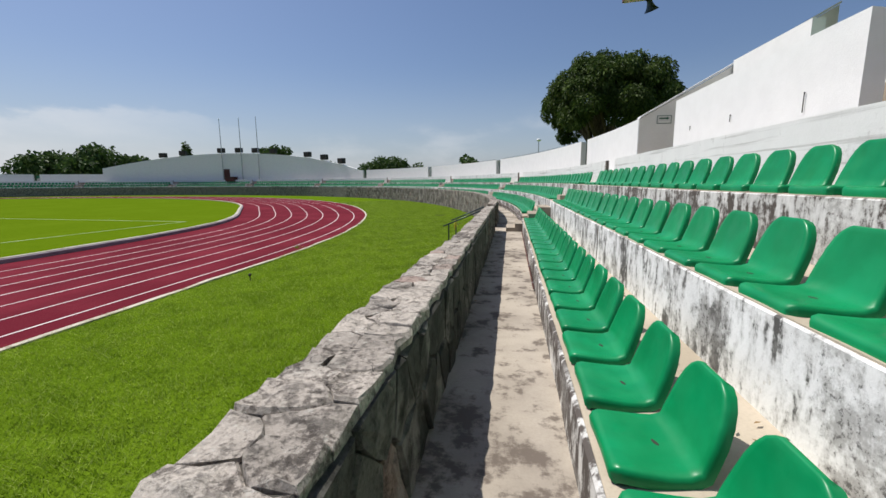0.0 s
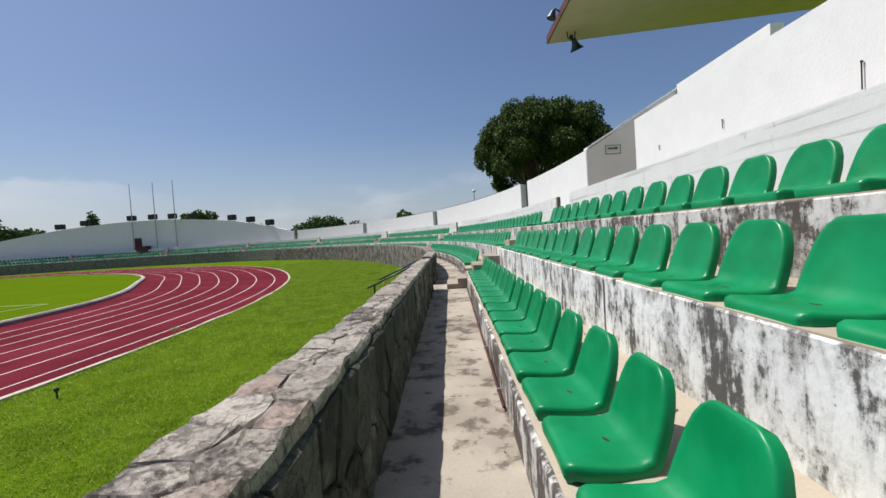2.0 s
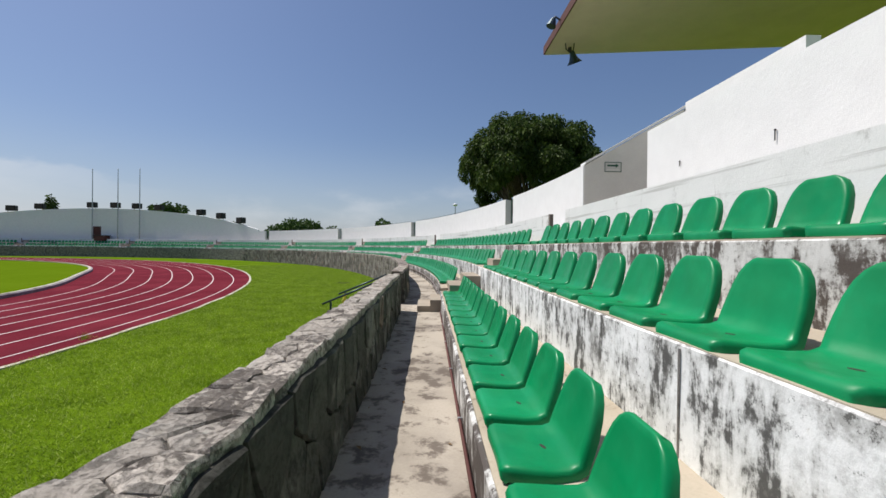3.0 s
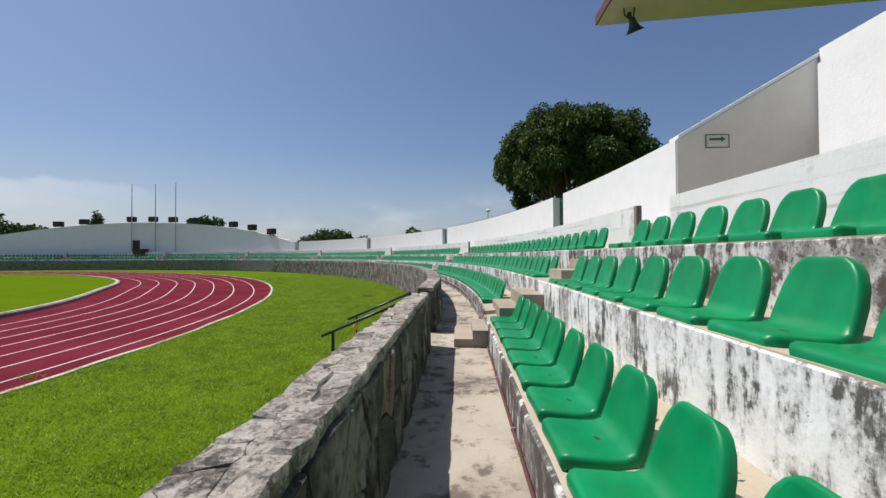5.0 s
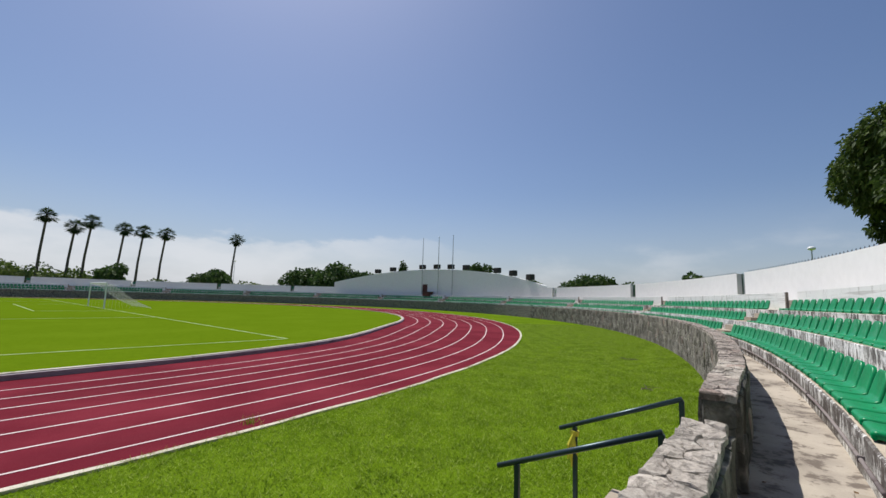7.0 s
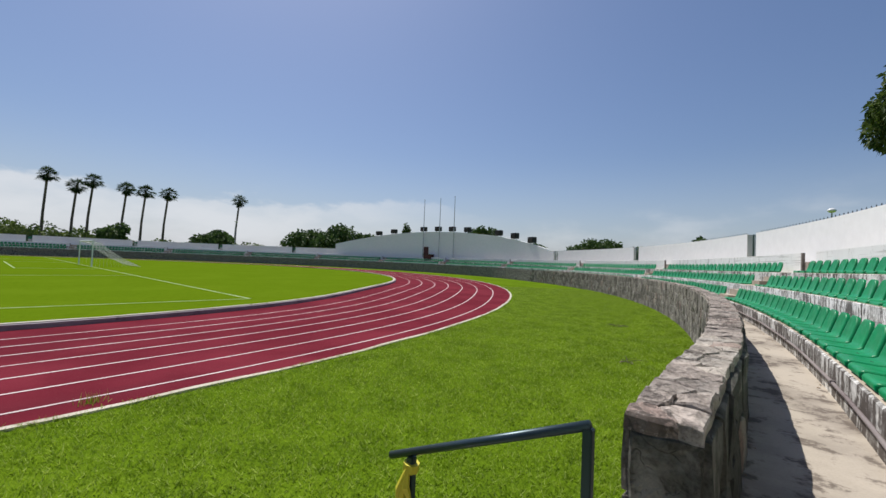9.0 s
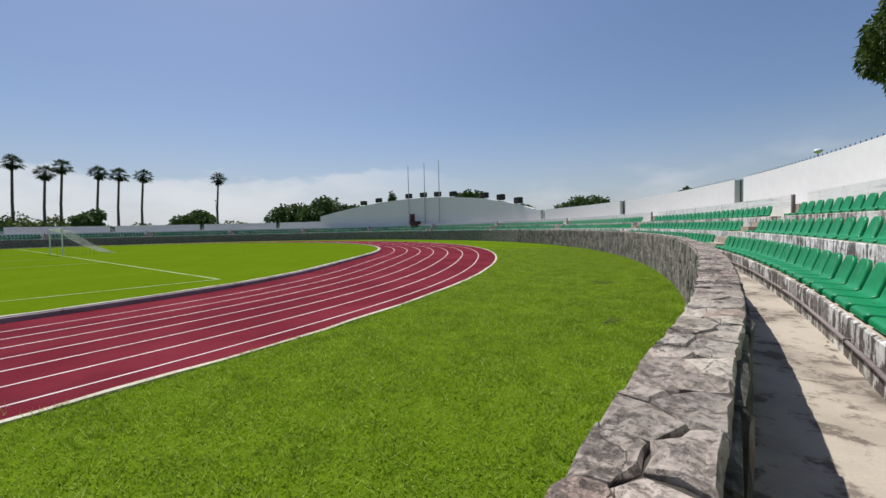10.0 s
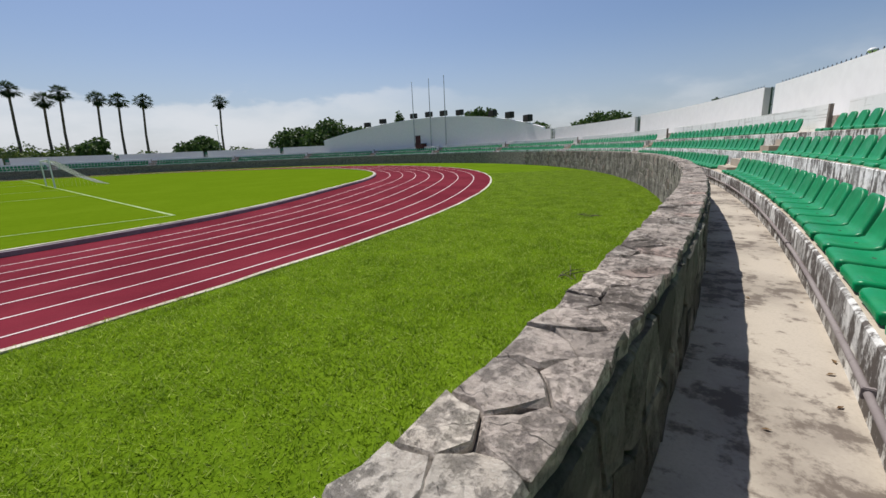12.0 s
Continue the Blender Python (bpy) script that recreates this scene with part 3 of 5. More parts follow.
for i, g in enumerate(GATES):
    r = empty("gate", Matrix.Translation(at(g, XW + 0.25, 1.62)) @ Matrix.Rotation(turn(g), 4, "Z"), "narrow barred metal gate with green, white and faded red panels", "gate", "gates in the outer wall")
    for y in (-0.45, 0.42):
        bm = bmesh.new()
        box(bm, (-0.03, y, 0.0), (0.03, y + 0.03, 1.5), 0.004)
        part("gate_post", bm, M_GATEBAR, r)
    for z in (0.1, 0.78, 1.36):
        bm = bmesh.new()
        box(bm, (-0.012, -0.42, z), (0.012, 0.42, z + 0.035), 0.003)
        part("gate_rail", bm, M_GATEBAR, r)
    for k in range(8):
        bm = bmesh.new()
        box(bm, (-0.010, -0.385 + 0.102 * k, 0.05), (0.010, -0.36 + 0.102 * k, 1.48), 0.003)
        part("gate_bar", bm, M_GATEBAR, r)
    for name, z0, z1, m in (("green_panel", 0.82, 1.22, M_GATE), ("white_panel", 0.36, 0.818, M_SIGN), ("red_panel", 0.02, 0.358, M_PINK)):
        bm = bmesh.new()
        box(bm, (0.014, -0.43, z0), (0.026, 0.12, z1), 0.002)
        part(name, bm, m, r)
    bm = bmesh.new()
    sweep(bm, [(XW - 0.01, 1.3), (XW + 0.24, 1.3), (XW + 0.24, ZW - 0.03), (XW - 0.01, ZW - 0.02)], g + 0.41, g + 0.449)
    thing("gate_jamb", bm, M_GREY, "weathered grey concrete gate jamb", "gate jamb", "gate jambs in the outer wall", "structure")

# ---- seats ----
def seat_mesh(simple=False):
    """A one-piece bucket seat facing -x: dished pan, raked back, rolled skirt all round."""
    prof = [(-0.218, -0.012, 0.190), (-0.206, 0.004, 0.202), (-0.185, 0.010, 0.208), (-0.12, 0.003, 0.214), (-0.03, -0.004, 0.217), (0.040, -0.002, 0.214), (0.080, 0.014, 0.210),
            (0.102, 0.055, 0.207), (0.120, 0.120, 0.202), (0.137, 0.190, 0.190), (0.149, 0.243, 0.170), (0.157, 0.280, 0.142), (0.162, 0.303, 0.108), (0.166, 0.309, 0.092)]
    vs = [(-1, 0.024), (-0.975, 0.010), (-0.93, 0.002), (-0.8, 0), (-0.55, 0), (-0.25, 0), (0, 0), (0.25, 0), (0.55, 0), (0.8, 0), (0.93, 0.002), (0.975, 0.010), (1, 0.024)]
    if simple:
        prof = [prof[i] for i in (0, 4, 6, 8, 10, 13)]
        vs = [(-1, 0.01), (0, 0), (1, 0.01)]
    bm = bmesh.new()
    grid = []
    for i, (x, z, w) in enumerate(prof):
        a, b = prof[max(i - 1, 0)], prof[min(i + 1, len(prof) - 1)]
        t = Vector((b[0] - a[0], 0, b[1] - a[1])).normalized()
        n = Vector((-t.z, 0, t.x))
        row = []
        for v, roll in vs:
            dish = v * v * (0.010 if z < 0.02 else 0.024 * (1 - z / 0.34))
            crease = 0.007 if abs(v) == 0.55 and 0.18 < z < 0.26 and not simple else 0.0
            row.append(bm.verts.new(Vector((x, v * w, z)) + n * (dish - roll - crease)))
        grid.append(row)
    for a, b in zip(grid, grid[1:]):
        for j in range(len(vs) - 1):
            bm.faces.new((a[j], b[j], b[j + 1], a[j + 1]))
    where = {}
    for i, r in enumerate(grid):
        for vert in r:
            where[vert] = i
    loop = [r[0] for r in grid] + grid[-1][1:] + [r[-1] for r in grid[-2::-1]] + grid[0][-2:0:-1]
    deep = []
    for vert in loop:
        i = where[vert]
        x, z, _ = prof[i]
        f = min(max((x - 0.02) / 0.10, 0), 1)
        d = 0.032 - 0.016 * min(z / 0.3, 1.0)
        deep.append(bm.verts.new(vert.co + Vector((d * f + 0.004 * (1 - f), 0.0, -0.032 * (1 - f) - 0.003))))
    for k in range(len(loop)):
        m = (k + 1) % len(loop)
        bm.faces.new((loop[k], loop[m], deep[m], deep[k]))
    bmesh.ops.recalc_face_normals(bm, faces=bm.faces)
    return bm


ROWS = [(0.002, 0.347), (0.746, 0.851), (1.58, 1.306)]
GAPS = [(0.55, 1.22), (0.35, 0.45), (0.35, 0.45)]
first = None
far_seats = []
for row, (off, z) in enumerate(ROWS):
    pitch_s = 0.5
    phase = (0.0, 0.40, 0.06)[row]
    s = -10.0 + phase
    while s < S_FAR - 2:
        if all(not (a - lo < s < a + hi) for a in AISLES for lo, hi in (GAPS[row] if abs(a - 10.62) < 0.1 else (0.8, 0.8),)):
            up = RISE + 0.008 if row == 0 and s > S_RISE else 0.0
            m = Matrix.Translation(at(s, off - 0.25 * up, z + up)) @ Matrix.Rotation(turn(s), 4, "Z")
            if s < 47 and s > -3.2:
                if first is None:
                    first = new("stadium_seat", mesh_of("stadium_seat", seat_mesh(), M_SEAT, True))
                    tagged(first, "sun-faded green moulded plastic bucket seat bolted to the terrace", "stadium seat", "seats in the stand")
                    b2 = bmesh.new()
                    tube(b2, [(-0.012, 0.0, -0.012), (-0.012, 0.0, -0.002)], [0.016, 0.013], 8)
                    bmesh.ops.scale(b2, vec=(0.6, 1.7, 1.0), verts=b2.verts)
                    bmesh.ops.rotate(b2, cent=(-0.012, 0, 0), matrix=Matrix.Rotation(0.35, 3, "Z"), verts=b2.verts)
                    part("drain_hole", b2, M_HOLE, first, "dark bolt hole")
                    b2 = bmesh.new()
                    box(b2, (-0.16, -0.15, -0.068), (0.10, 0.15, -0.035))
                    part("mounting_block", b2, M_POST, first)
                    first.matrix_basis = m
                else:
                    jig = Matrix.Rotation(random.uniform(-0.02, 0.02), 4, "Z") @ Matrix.Translation((random.uniform(-0.006, 0.006), 0, 0))
                    copy_thing(first, m @ jig)
            else:
                far_seats.append(m)
        s += pitch_s
proto = seat_mesh(True)
pv = [v.co.copy() for v in proto.verts]
proto.verts.index_update()
pf = [[v.index for v in f.verts] for f in proto.faces]
proto.free()
verts, faces = [], []
for m in far_seats:
    k = len(verts)
    verts += [tuple(m @ v) for v in pv]
    faces += [[i + k for i in f] for f in pf]
me = bpy.data.meshes.new("distant_seats")
me.from_pydata(verts, [], faces)
me.materials.append(M_SEAT)
tagged(new("distant_seats", me), "rows of green plastic seats round the far bend", "stadium seats", kind="stuff")

# ---- aisle steps ----
def aisle_steps(a, walk_steps):
    r = empty("aisle_stair", Matrix.Identity(4), "bare concrete stair blocks climbing the aisle between seats", "stair", "aisle stairs")
    blocks = [(-0.09, 0.21, Z1 - 0.02, 0.46), (0.21, X2 + 0.02, Z1 - 0.02, 0.64), (0.74, 1.06, Z2 - 0.02, 0.965), (1.06, X3 + 0.02, Z2 - 0.02, 1.11)]
    for x0, x1, z0, z1 in blocks:
        bm = bmesh.new()
        sweep(bm, [(x0, z0), (x1, z0), (x1, z1), (x0, z1)], a - 0.36, a + 0.42 if z0 > 0.5 else a + 0.85)
        part("step_block", bm, M_STEP, r)
    if walk_steps:
        for x0, x1, z1 in ((-0.70, -0.46, 0.105), (-0.46, -0.24, 0.215)):
            bm = bmesh.new()
            sweep(bm, [(x0, -0.02), (x1, -0.02), (x1, z1), (x0, z1)], a - 0.68, a + 0.30)
            part("step_block", bm, M_STEP, r)


for a in AISLES:
    if S_BACK < a < S_FAR:
        aisle_steps(a, abs(a - 10.62) < 0.1)


# ---- outer wall: fan-shaped end wall, tunnel mouth, upper tier, canopy ----
def fan_top(s):
    th = math.degrees(turn(s))
    return 6.75 - 3.45 * ((th - 87) / 30) ** 2 if th < 87 else 6.75 - 2.6 * ((th - 87) / 22.7) ** 2


bm = bmesh.new()
rings = []
for i in range(53):
    s = FAN0 + (FAN1 - FAN0) * i / 52
    z = fan_top(s)
    rings.append([bm.verts.new(at(s, o, zz)) for o, zz in ((XW, 1.3), (XW + 0.3, 1.3), (XW + 0.3, z), (XW, z))])
for a, b in zip(rings, rings[1:]):
    for k in range(4):
        bm.faces.new((a[k], b[k], b[(k + 1) % 4], a[(k + 1) % 4]))
bm.faces.new(rings[0])
bm.faces.new(rings[-1])
fan = thing("wall_fan", bm, M_WHITE, "white end wall with a bowed top behind the bend", "wall", kind="structure")
bm = bmesh.new()
sweep(bm, [(XW - 0.03, 1.6), (XW - 0.003, 1.6), (XW - 0.003, 3.9), (XW - 0.03, 3.9)], 96.0, 97.2)
thing("door_1", bm, M_RED, "dark red-brown door at the foot of the end wall", "door", kind="structure")
r = empty("site_booth", Matrix.Translation(at(95.1, XW - 0.9, 1.62)) @ Matrix.Rotation(turn(95.1), 4, "Z"), "small red-brown booth with a sloping lid beside the door", "booth")
bm = bmesh.new()
box(bm, (-0.5, -0.9, 0), (0.5, 0.9, 0.75), 0.03)
part("booth_body", bm, M_RED, r)
bm = bmesh.new()
box(bm, (-0.6, -1.0, 0.75), (0.6, 1.0, 0.85), 0.02)
part("booth_lid", bm, M_DARKIN, r)

for s in (108.6, 104.9, 97.5, 93.9, 90.4, 86.6, 79.0, 75.2, 71.2):
    z = fan_top(s)
    r = empty("floodlight_box", Matrix.Translation(at(s, XW + 0.15, z)) @ Matrix.Rotation(turn(s), 4, "Z"), "black floodlight box on top of the end wall", "floodlight", "floodlights on the end wall")
    bm = bmesh.new()
    box(bm, (-0.35, -0.65, 0.15), (0.35, 0.65, 0.98), 0.05)
    part("housing", bm, M_BLACK, r)
    bm = bmesh.new()
    box(bm, (-0.38, -0.55, 0.25), (-0.353, 0.55, 0.88))
    part("lens", bm, M_DARKIN, r, "dark glass lens")
    for y in (-0.5, 0.5):
        bm = bmesh.new()
        tube(bm, [(0, y, -0.05), (0, y, 0.2)], 0.05, 6)
        part("foot", bm, M_STEEL, r)
for s in (97.0, 93.0, 89.4):
    r = empty("flagpole", Matrix.Translation(at(s, XW - 0.45, 1.62)), "tall bare steel flagpole before the end wall", "flagpole", "flagpoles at the end wall")
    bm = bmesh.new()
    tube(bm, [(0, 0, 0), (0, 0, 5.5), (0, 0, 11.2)], [0.09, 0.075, 0.045], 8)
    part("pole", bm, M_STEEL, r)
    bm = bmesh.new()
    bmesh.ops.create_icosphere(bm, subdivisions=1, radius=0.09)
    bmesh.ops.translate(bm, vec=(0, 0, 11.25), verts=bm.verts)
    part("finial", bm, M_STEEL, r)
    bm = bmesh.new()
    box(bm, (-0.14, -0.14, -0.02), (0.14, 0.14, 0.3), 0.02)
    part("footing", bm, M_GREY, r, "square concrete footing")

# tunnel mouth in the straight part
Y_T, SL = 11.86, 0.58
bm = bmesh.new()
for y in (Y_T, Y_T + 0.24):
    vs = [bm.verts.new((x, y, z)) for x, z in ((XW + 0.02, 1.2), (9.8, 1.2), (9.8, 3.76), (7.9, 3.76), (7.9, 3.13 + SL * 4.78), (3.12, 3.13), (XW + 0.02, 3.13))]
    bm.faces.new(vs)
bm.verts.ensure_lookup_table()
for i in range(7):
    j = (i + 1) % 7
    bm.faces.new((bm.verts[i], bm.verts[j], bm.verts[7 + j], bm.verts[7 + i]))
thing("wall_tunnel_side", bm, M_GREY, "grey plastered raking side wall of the tunnel mouth", "wall", kind="structure")
bm = bmesh.new()
vs0 = [bm.verts.new((x, y, z)) for y in (Y_T - 0.03, Y_T + 0.28) for x, z in ((3.11, 3.145), (7.92, 3.145 + SL * 4.81), (7.92, 3.20 + SL * 4.81), (3.11, 3.20))]
for f in ((0, 1, 2, 3), (4, 5, 6, 7), (0, 1, 5, 4), (1, 2, 6, 5), (2, 3, 7, 6), (3, 0, 4, 7)):
    bm.faces.new([vs0[i] for i in f])
thing("tunnel_coping", bm, M_WHITE, "white painted sloping coping on the side wall", "coping", kind="structure")
bm = bmesh.new()
box(bm, (5.45, 8.7, 3.25), (5.7, Y_T - 0.034, 4.62))
thing("wall_lintel", bm, M_WHITE, "white painted beam over the tunnel mouth", "beam", kind="structure")
bm = bmesh.new()
box(bm, (8.5, 8.0, 1.2), (8.7, Y_T - 0.005, 3.6))
thing("wall_tunnel_back", bm, M_DARKIN, "dark back of the tunnel", "wall", kind="structure")
bm = bmesh.new()
box(bm, (5.5, 8.7, 3.6), (9.5, Y_T - 0.005, 3.75))
thing("tunnel_ceiling", bm, M_GREY, "concrete tunnel ceiling", "ceiling", kind="structure")
bm = bmesh.new()
box(bm, (XW + 0.1, S_BACK, 1.3), (9.5, Y_T, 1.62))
thing("tunnel_floor", bm, M_WALK, "concrete tunnel floor", "floor", kind="structure")

# exit sign with an arrow
r = empty("arrow_sign", Matrix.Translation((3.56, Y_T - 0.012, 2.97)), "small white wall sign with a green arrow", "sign")
bm = bmesh.new()
box(bm, (0, 0, 0), (0.41, 0.01, 0.245), 0.003)
part("plate", bm, M_SIGN, r)
for lo, hi in (((0.008, -0.004, 0.008), (0.402, 0, 0.022)), ((0.008, -0.004, 0.223), (0.402, 0, 0.237)), ((0.008, -0.004, 0.022), (0.022, 0, 0.223)), ((0.388, -0.004, 0.022), (0.402, 0, 0.223))):
    bm = bmesh.new()
    box(bm, lo, hi)
    part("border", bm, M_SIGNGREEN, r)
bm = bmesh.new()
vs = [(0.07, 0.135), (0.27, 0.135), (0.27, 0.105), (0.34, 0.155), (0.27, 0.205), (0.27, 0.175), (0.07, 0.175)]
f = bm.faces.new([bm.verts.new((x, -0.004, z)) for x, z in vs])
ex = bmesh.ops.extrude_face_region(bm, geom=[f])
bmesh.ops.translate(bm, vec=(0, 0.004, 0), verts=[v for v in ex["geom"] if isinstance(v, bmesh.types.BMVert)])
part("arrow", bm, M_SIGNGREEN, r, "dark green arrow")
bm = bmesh.new()
box(bm, (0.06, -0.003, 0.045), (0.35, 0, 0.075))
part("lettering_bar", bm, M_GREY, r)

# upper tier glimpsed through the stair gap
for i in range(3):
    bm = bmesh.new()
    x, z = 4.2 + 0.8 * i, 2.92 + 0.45 * i
    box(bm, (x, 4.03, 1.6), (x + 0.82 - 0.02 * (i < 2), 8.6, z), 0.02)
    thing("upper_terrace", bm, M_PARAPET, "white painted upper terrace step", "terrace", "upper terrace steps", "structure")
    for k in range(8):
        copy_thing(first, Matrix.Translation((x + 0.3, 4.32 + 0.12 * i + 0.5 * k, z + 0.052)))
bm = bmesh.new()
box(bm, (3.9, 2.2, 1.6), (4.18, 8.6, 2.52), 0.01)
thing("stair_block", bm, M_STEP, "beige stained concrete stair block behind the outer wall", "stair", kind="structure")

# canopy of the grandstand
bm = bmesh.new()
zc = 8.75
lo = [(3.95, 18.55), (14.5, 17.85), (14.5, -28.0), (3.95, -28.0)]
a = [bm.verts.new((x, y, zc + 0.03 * (x - 4))) for x, y in lo]
b = [bm.verts.new((x, y, zc + 0.03 * (x - 4) + 0.28)) for x, y in lo]
bm.faces.new(a)
bm.faces.new(b)
for i in range(4):
    bm.faces.new((a[i], a[(i + 1) % 4], b[(i + 1) % 4], b[i]))
canopy = thing("grandstand_canopy", bm, M_CANOPY, "thin cantilevered concrete canopy with beige underside", "canopy", kind="structure")
bm = bmesh.new()
box(bm, (3.90, -28.0, zc - 0.01), (3.946, 18.5, zc + 0.29))
part("edge_trim", bm, M_RED, canopy, "thin red-brown edge trim")
for y in (-24, -14, -4, 6):
    bm = bmesh.new()
    tube(bm, [(13.6, y, 1.3), (13.6, y, zc + 0.31)], 0.25, 10)
    thing("canopy_column", bm, M_GREY, "grey concrete column under the canopy", "column", "canopy columns", "structure")


def horn_lamp(p, turn_z, tilt):
    r = empty("floodlamp", Matrix.Translation(p), "dark bell-shaped floodlamp hung from the canopy edge", "lamp", "lamps on the canopy")
    bm = bmesh.new()
    tube(bm, [(-0.16, 0, 0.0), (-0.14, 0, -0.22), (0, 0, -0.34), (0.14, 0, -0.22), (0.16, 0, 0.0)], 0.022, 6)
    part("bracket", bm, M_BLACK, r)
    m = Matrix.Rotation(turn_z, 4, "Z") @ Matrix.Rotation(tilt, 4, "Y")
    bm = bmesh.new()
    tube(bm, [(0, 0, -0.28), (0, 0, -0.36), (0, 0, -0.46), (0, 0, -0.60), (0, 0, -0.72)], [0.08, 0.10, 0.12, 0.18, 0.28], 16, cap=False)
    bmesh.ops.transform(bm, matrix=m, verts=bm.verts)
    part("reflector", bm, M_RAIL, r, "dark green enamelled reflector", True)
    bm = bmesh.new()
    tube(bm, [(0, 0, -0.70), (0, 0, -0.715)], 0.265, 16)
    bmesh.ops.transform(bm, matrix=m, verts=bm.verts)
    part("lens", bm, M_DARKIN, r, "dark glass lens")
    bm = bmesh.new()
    tube(bm, [(0, 0, -0.30), (0, 0, -0.16)], 0.07, 8)
    part("socket", bm, M_BLACK, r)


horn_lamp((4.64, 17.6, 8.77), 0.7, -0.5)
for y in (16.4, 13.6):
    r = empty("trim_lamp", Matrix.Translation((3.9, y, 8.95)), "small dark lamp clamped to the canopy edge", "lamp", "lamps on the canopy")
    bm = bmesh.new()
    tube(bm, [(0.02, 0, 0), (-0.18, 0, 0.12), (-0.24, 0, 0.02)], 0.03, 6)
    part("arm", bm, M_BLACK, r)
    bm = bmesh.new()
    tube(bm, [(-0.22, 0, 0.06), (-0.27, 0, -0.08), (-0.32, 0, -0.22)], [0.07, 0.12, 0.17], 10)
    part("reflector", bm, M_RAIL, r)

# small iron pins and spikes on the outer wall
for y, z0, h in ((4.6, 2.20, 0.24), (6.45, 2.33, 0.11), (8.1, 2.38, 0.07)):
    bm = bmesh.new()
    tube(bm, [(XW - 0.016, y, z0), (XW - 0.016, y, z0 + h)], 0.006, 6)
    r = thing("wall_bracket", bm, M_BLACK, "short rusty iron bracket on the white wall", "bracket", "iron brackets on the wall")
    bm = bmesh.new()
    bmesh.ops.create_icosphere(bm, subdivisions=1, radius=0.013)
    bmesh.ops.translate(bm, vec=(XW - 0.014, y, z0 + h), verts=bm.verts)
    part("bracket_head", bm, M_BLACK, r)

bm = bmesh.new()
for i in range(70):
    p = at(22.5 + 0.25 * i, XW + 0.1, ZW - 0.03)
    if min(abs(22.5 + 0.25 * i - g) for g in GATES) > 0.5:
        tube(bm, [p, p + Vector((0, 0, 0.12))], [0.022, 0.010], 4)
thing("wall_spikes", bm, M_BLACK, "row of short dark iron spikes along the wall top", "spikes", kind="stuff")

# ---- gate to the field: stair and handrails ----
bm = bmesh.new()
r = empty("field_stair", Matrix.Identity(4), "concrete stair from the walkway down to the lawn", "stair")
for i in range(4):
    bm = bmesh.new()
    box(bm, (-1.62 - 0.28 * i, 10.13, GROUND - 0.05), (-1.18 - 0.28 * i, 10.97, -0.002 - 0.17 * i), 0.01)
    part("step_block", bm, M_STEP, r)


def handrail(y, top, low, tape):
    r = empty("handrail", Matrix.Identity(4), "dark painted steel handrail beside the field stair", "handrail", "handrails of the field stair")
    (x0, z0), (x1, z1) = top, low
    bm = bmesh.new()
    tube(bm, [(x0, y, z0), (x1, y, z1)], 0.019, 10)
    part("rail", bm, M_RAIL, r, "", True)
    f = 0.86
    for x, z, zb in ((x0 - 0.005, z0 - 0.01, -0.05), (x0 + (x1 - x0) * f, z0 + (z1 - z0) * f - 0.02, GROUND - 0.03)):
        bm = bmesh.new()
        box(bm, (x - 0.018, y - 0.018, zb - 0.3), (x + 0.018, y + 0.018, z), 0.004)
        part("post", bm, M_RAIL, r)
    if tape:
        x, z = x0 + (x1 - x0) * f, z0 + (z1 - z0) * f - 0.05
        bm = bmesh.new()
        tube(bm, [(x, y, z), (x - 0.005, y, z - 0.04)], 0.04, 8)
        for k, (dx, dz) in enumerate(((-0.05, -0.24), (-0.02, -0.30), (0.03, -0.20))):
            tube(bm, [(x, y - 0.03, z - 0.02), (x + dx * 0.5 - 0.01, y - 0.045, z + dz * 0.5), (x + dx, y - 0.04 + 0.01 * k, z + dz)], [0.012, 0.02, 0.006], 5)
        t = part("tape", bm, M_YELLOW, r, "yellow plastic tape knotted round the post")


handrail(11.03, (-1.38, 0.60), (-2.36, 0.19), True)
handrail(10.09, (-1.36, 0.57), (-2.46, 0.11), False)

# ---- pipe along the front ledge ----
bm = bmesh.new()
tube(bm, [at(s, X1 - 0.036, 0.160 + 0.004 * math.sin(s * 1.9)) for s in [11.2 + 0.8 * i for i in range(52)]], 0.017, 8)
pipe = thing("conduit_pipe", bm, M_PIPE, "worn grey pipe fixed along the stained face of the seating ledge", "pipe", smooth=True)
for i in range(14):
    bm = bmesh.new()
    p = at(12.0 + 3 * i, X1 - 0.036, 0.16)
    box(bm, (-0.024, -0.012, -0.026), (0.035, 0.012, 0.026), 0.004, Matrix.Translation(p) @ Matrix.Rotation(turn(12.0 + 3 * i), 4, "Z"))
    part("clamp", bm, M_PIPE, pipe)
bm = bmesh.new()
tube(bm, [at(s, X1 - 0.030, 0.03) for s in (3.6, 6.0, 9.85)], 0.011, 8)
pipe = thing("conduit_pipe", bm, M_RED, "thin dark red pipe along the foot of the seating ledge", "pipe", smooth=True)
for i in range(6):
    bm = bmesh.new()
    p = at(3.9 + 1.15 * i, X1 - 0.030, 0.03)
    box(bm, (-0.014, -0.010, -0.014), (0.028, 0.010, 0.014), 0.002, Matrix.Translation(p))
    part("clamp", bm, M_STEEL, pipe)

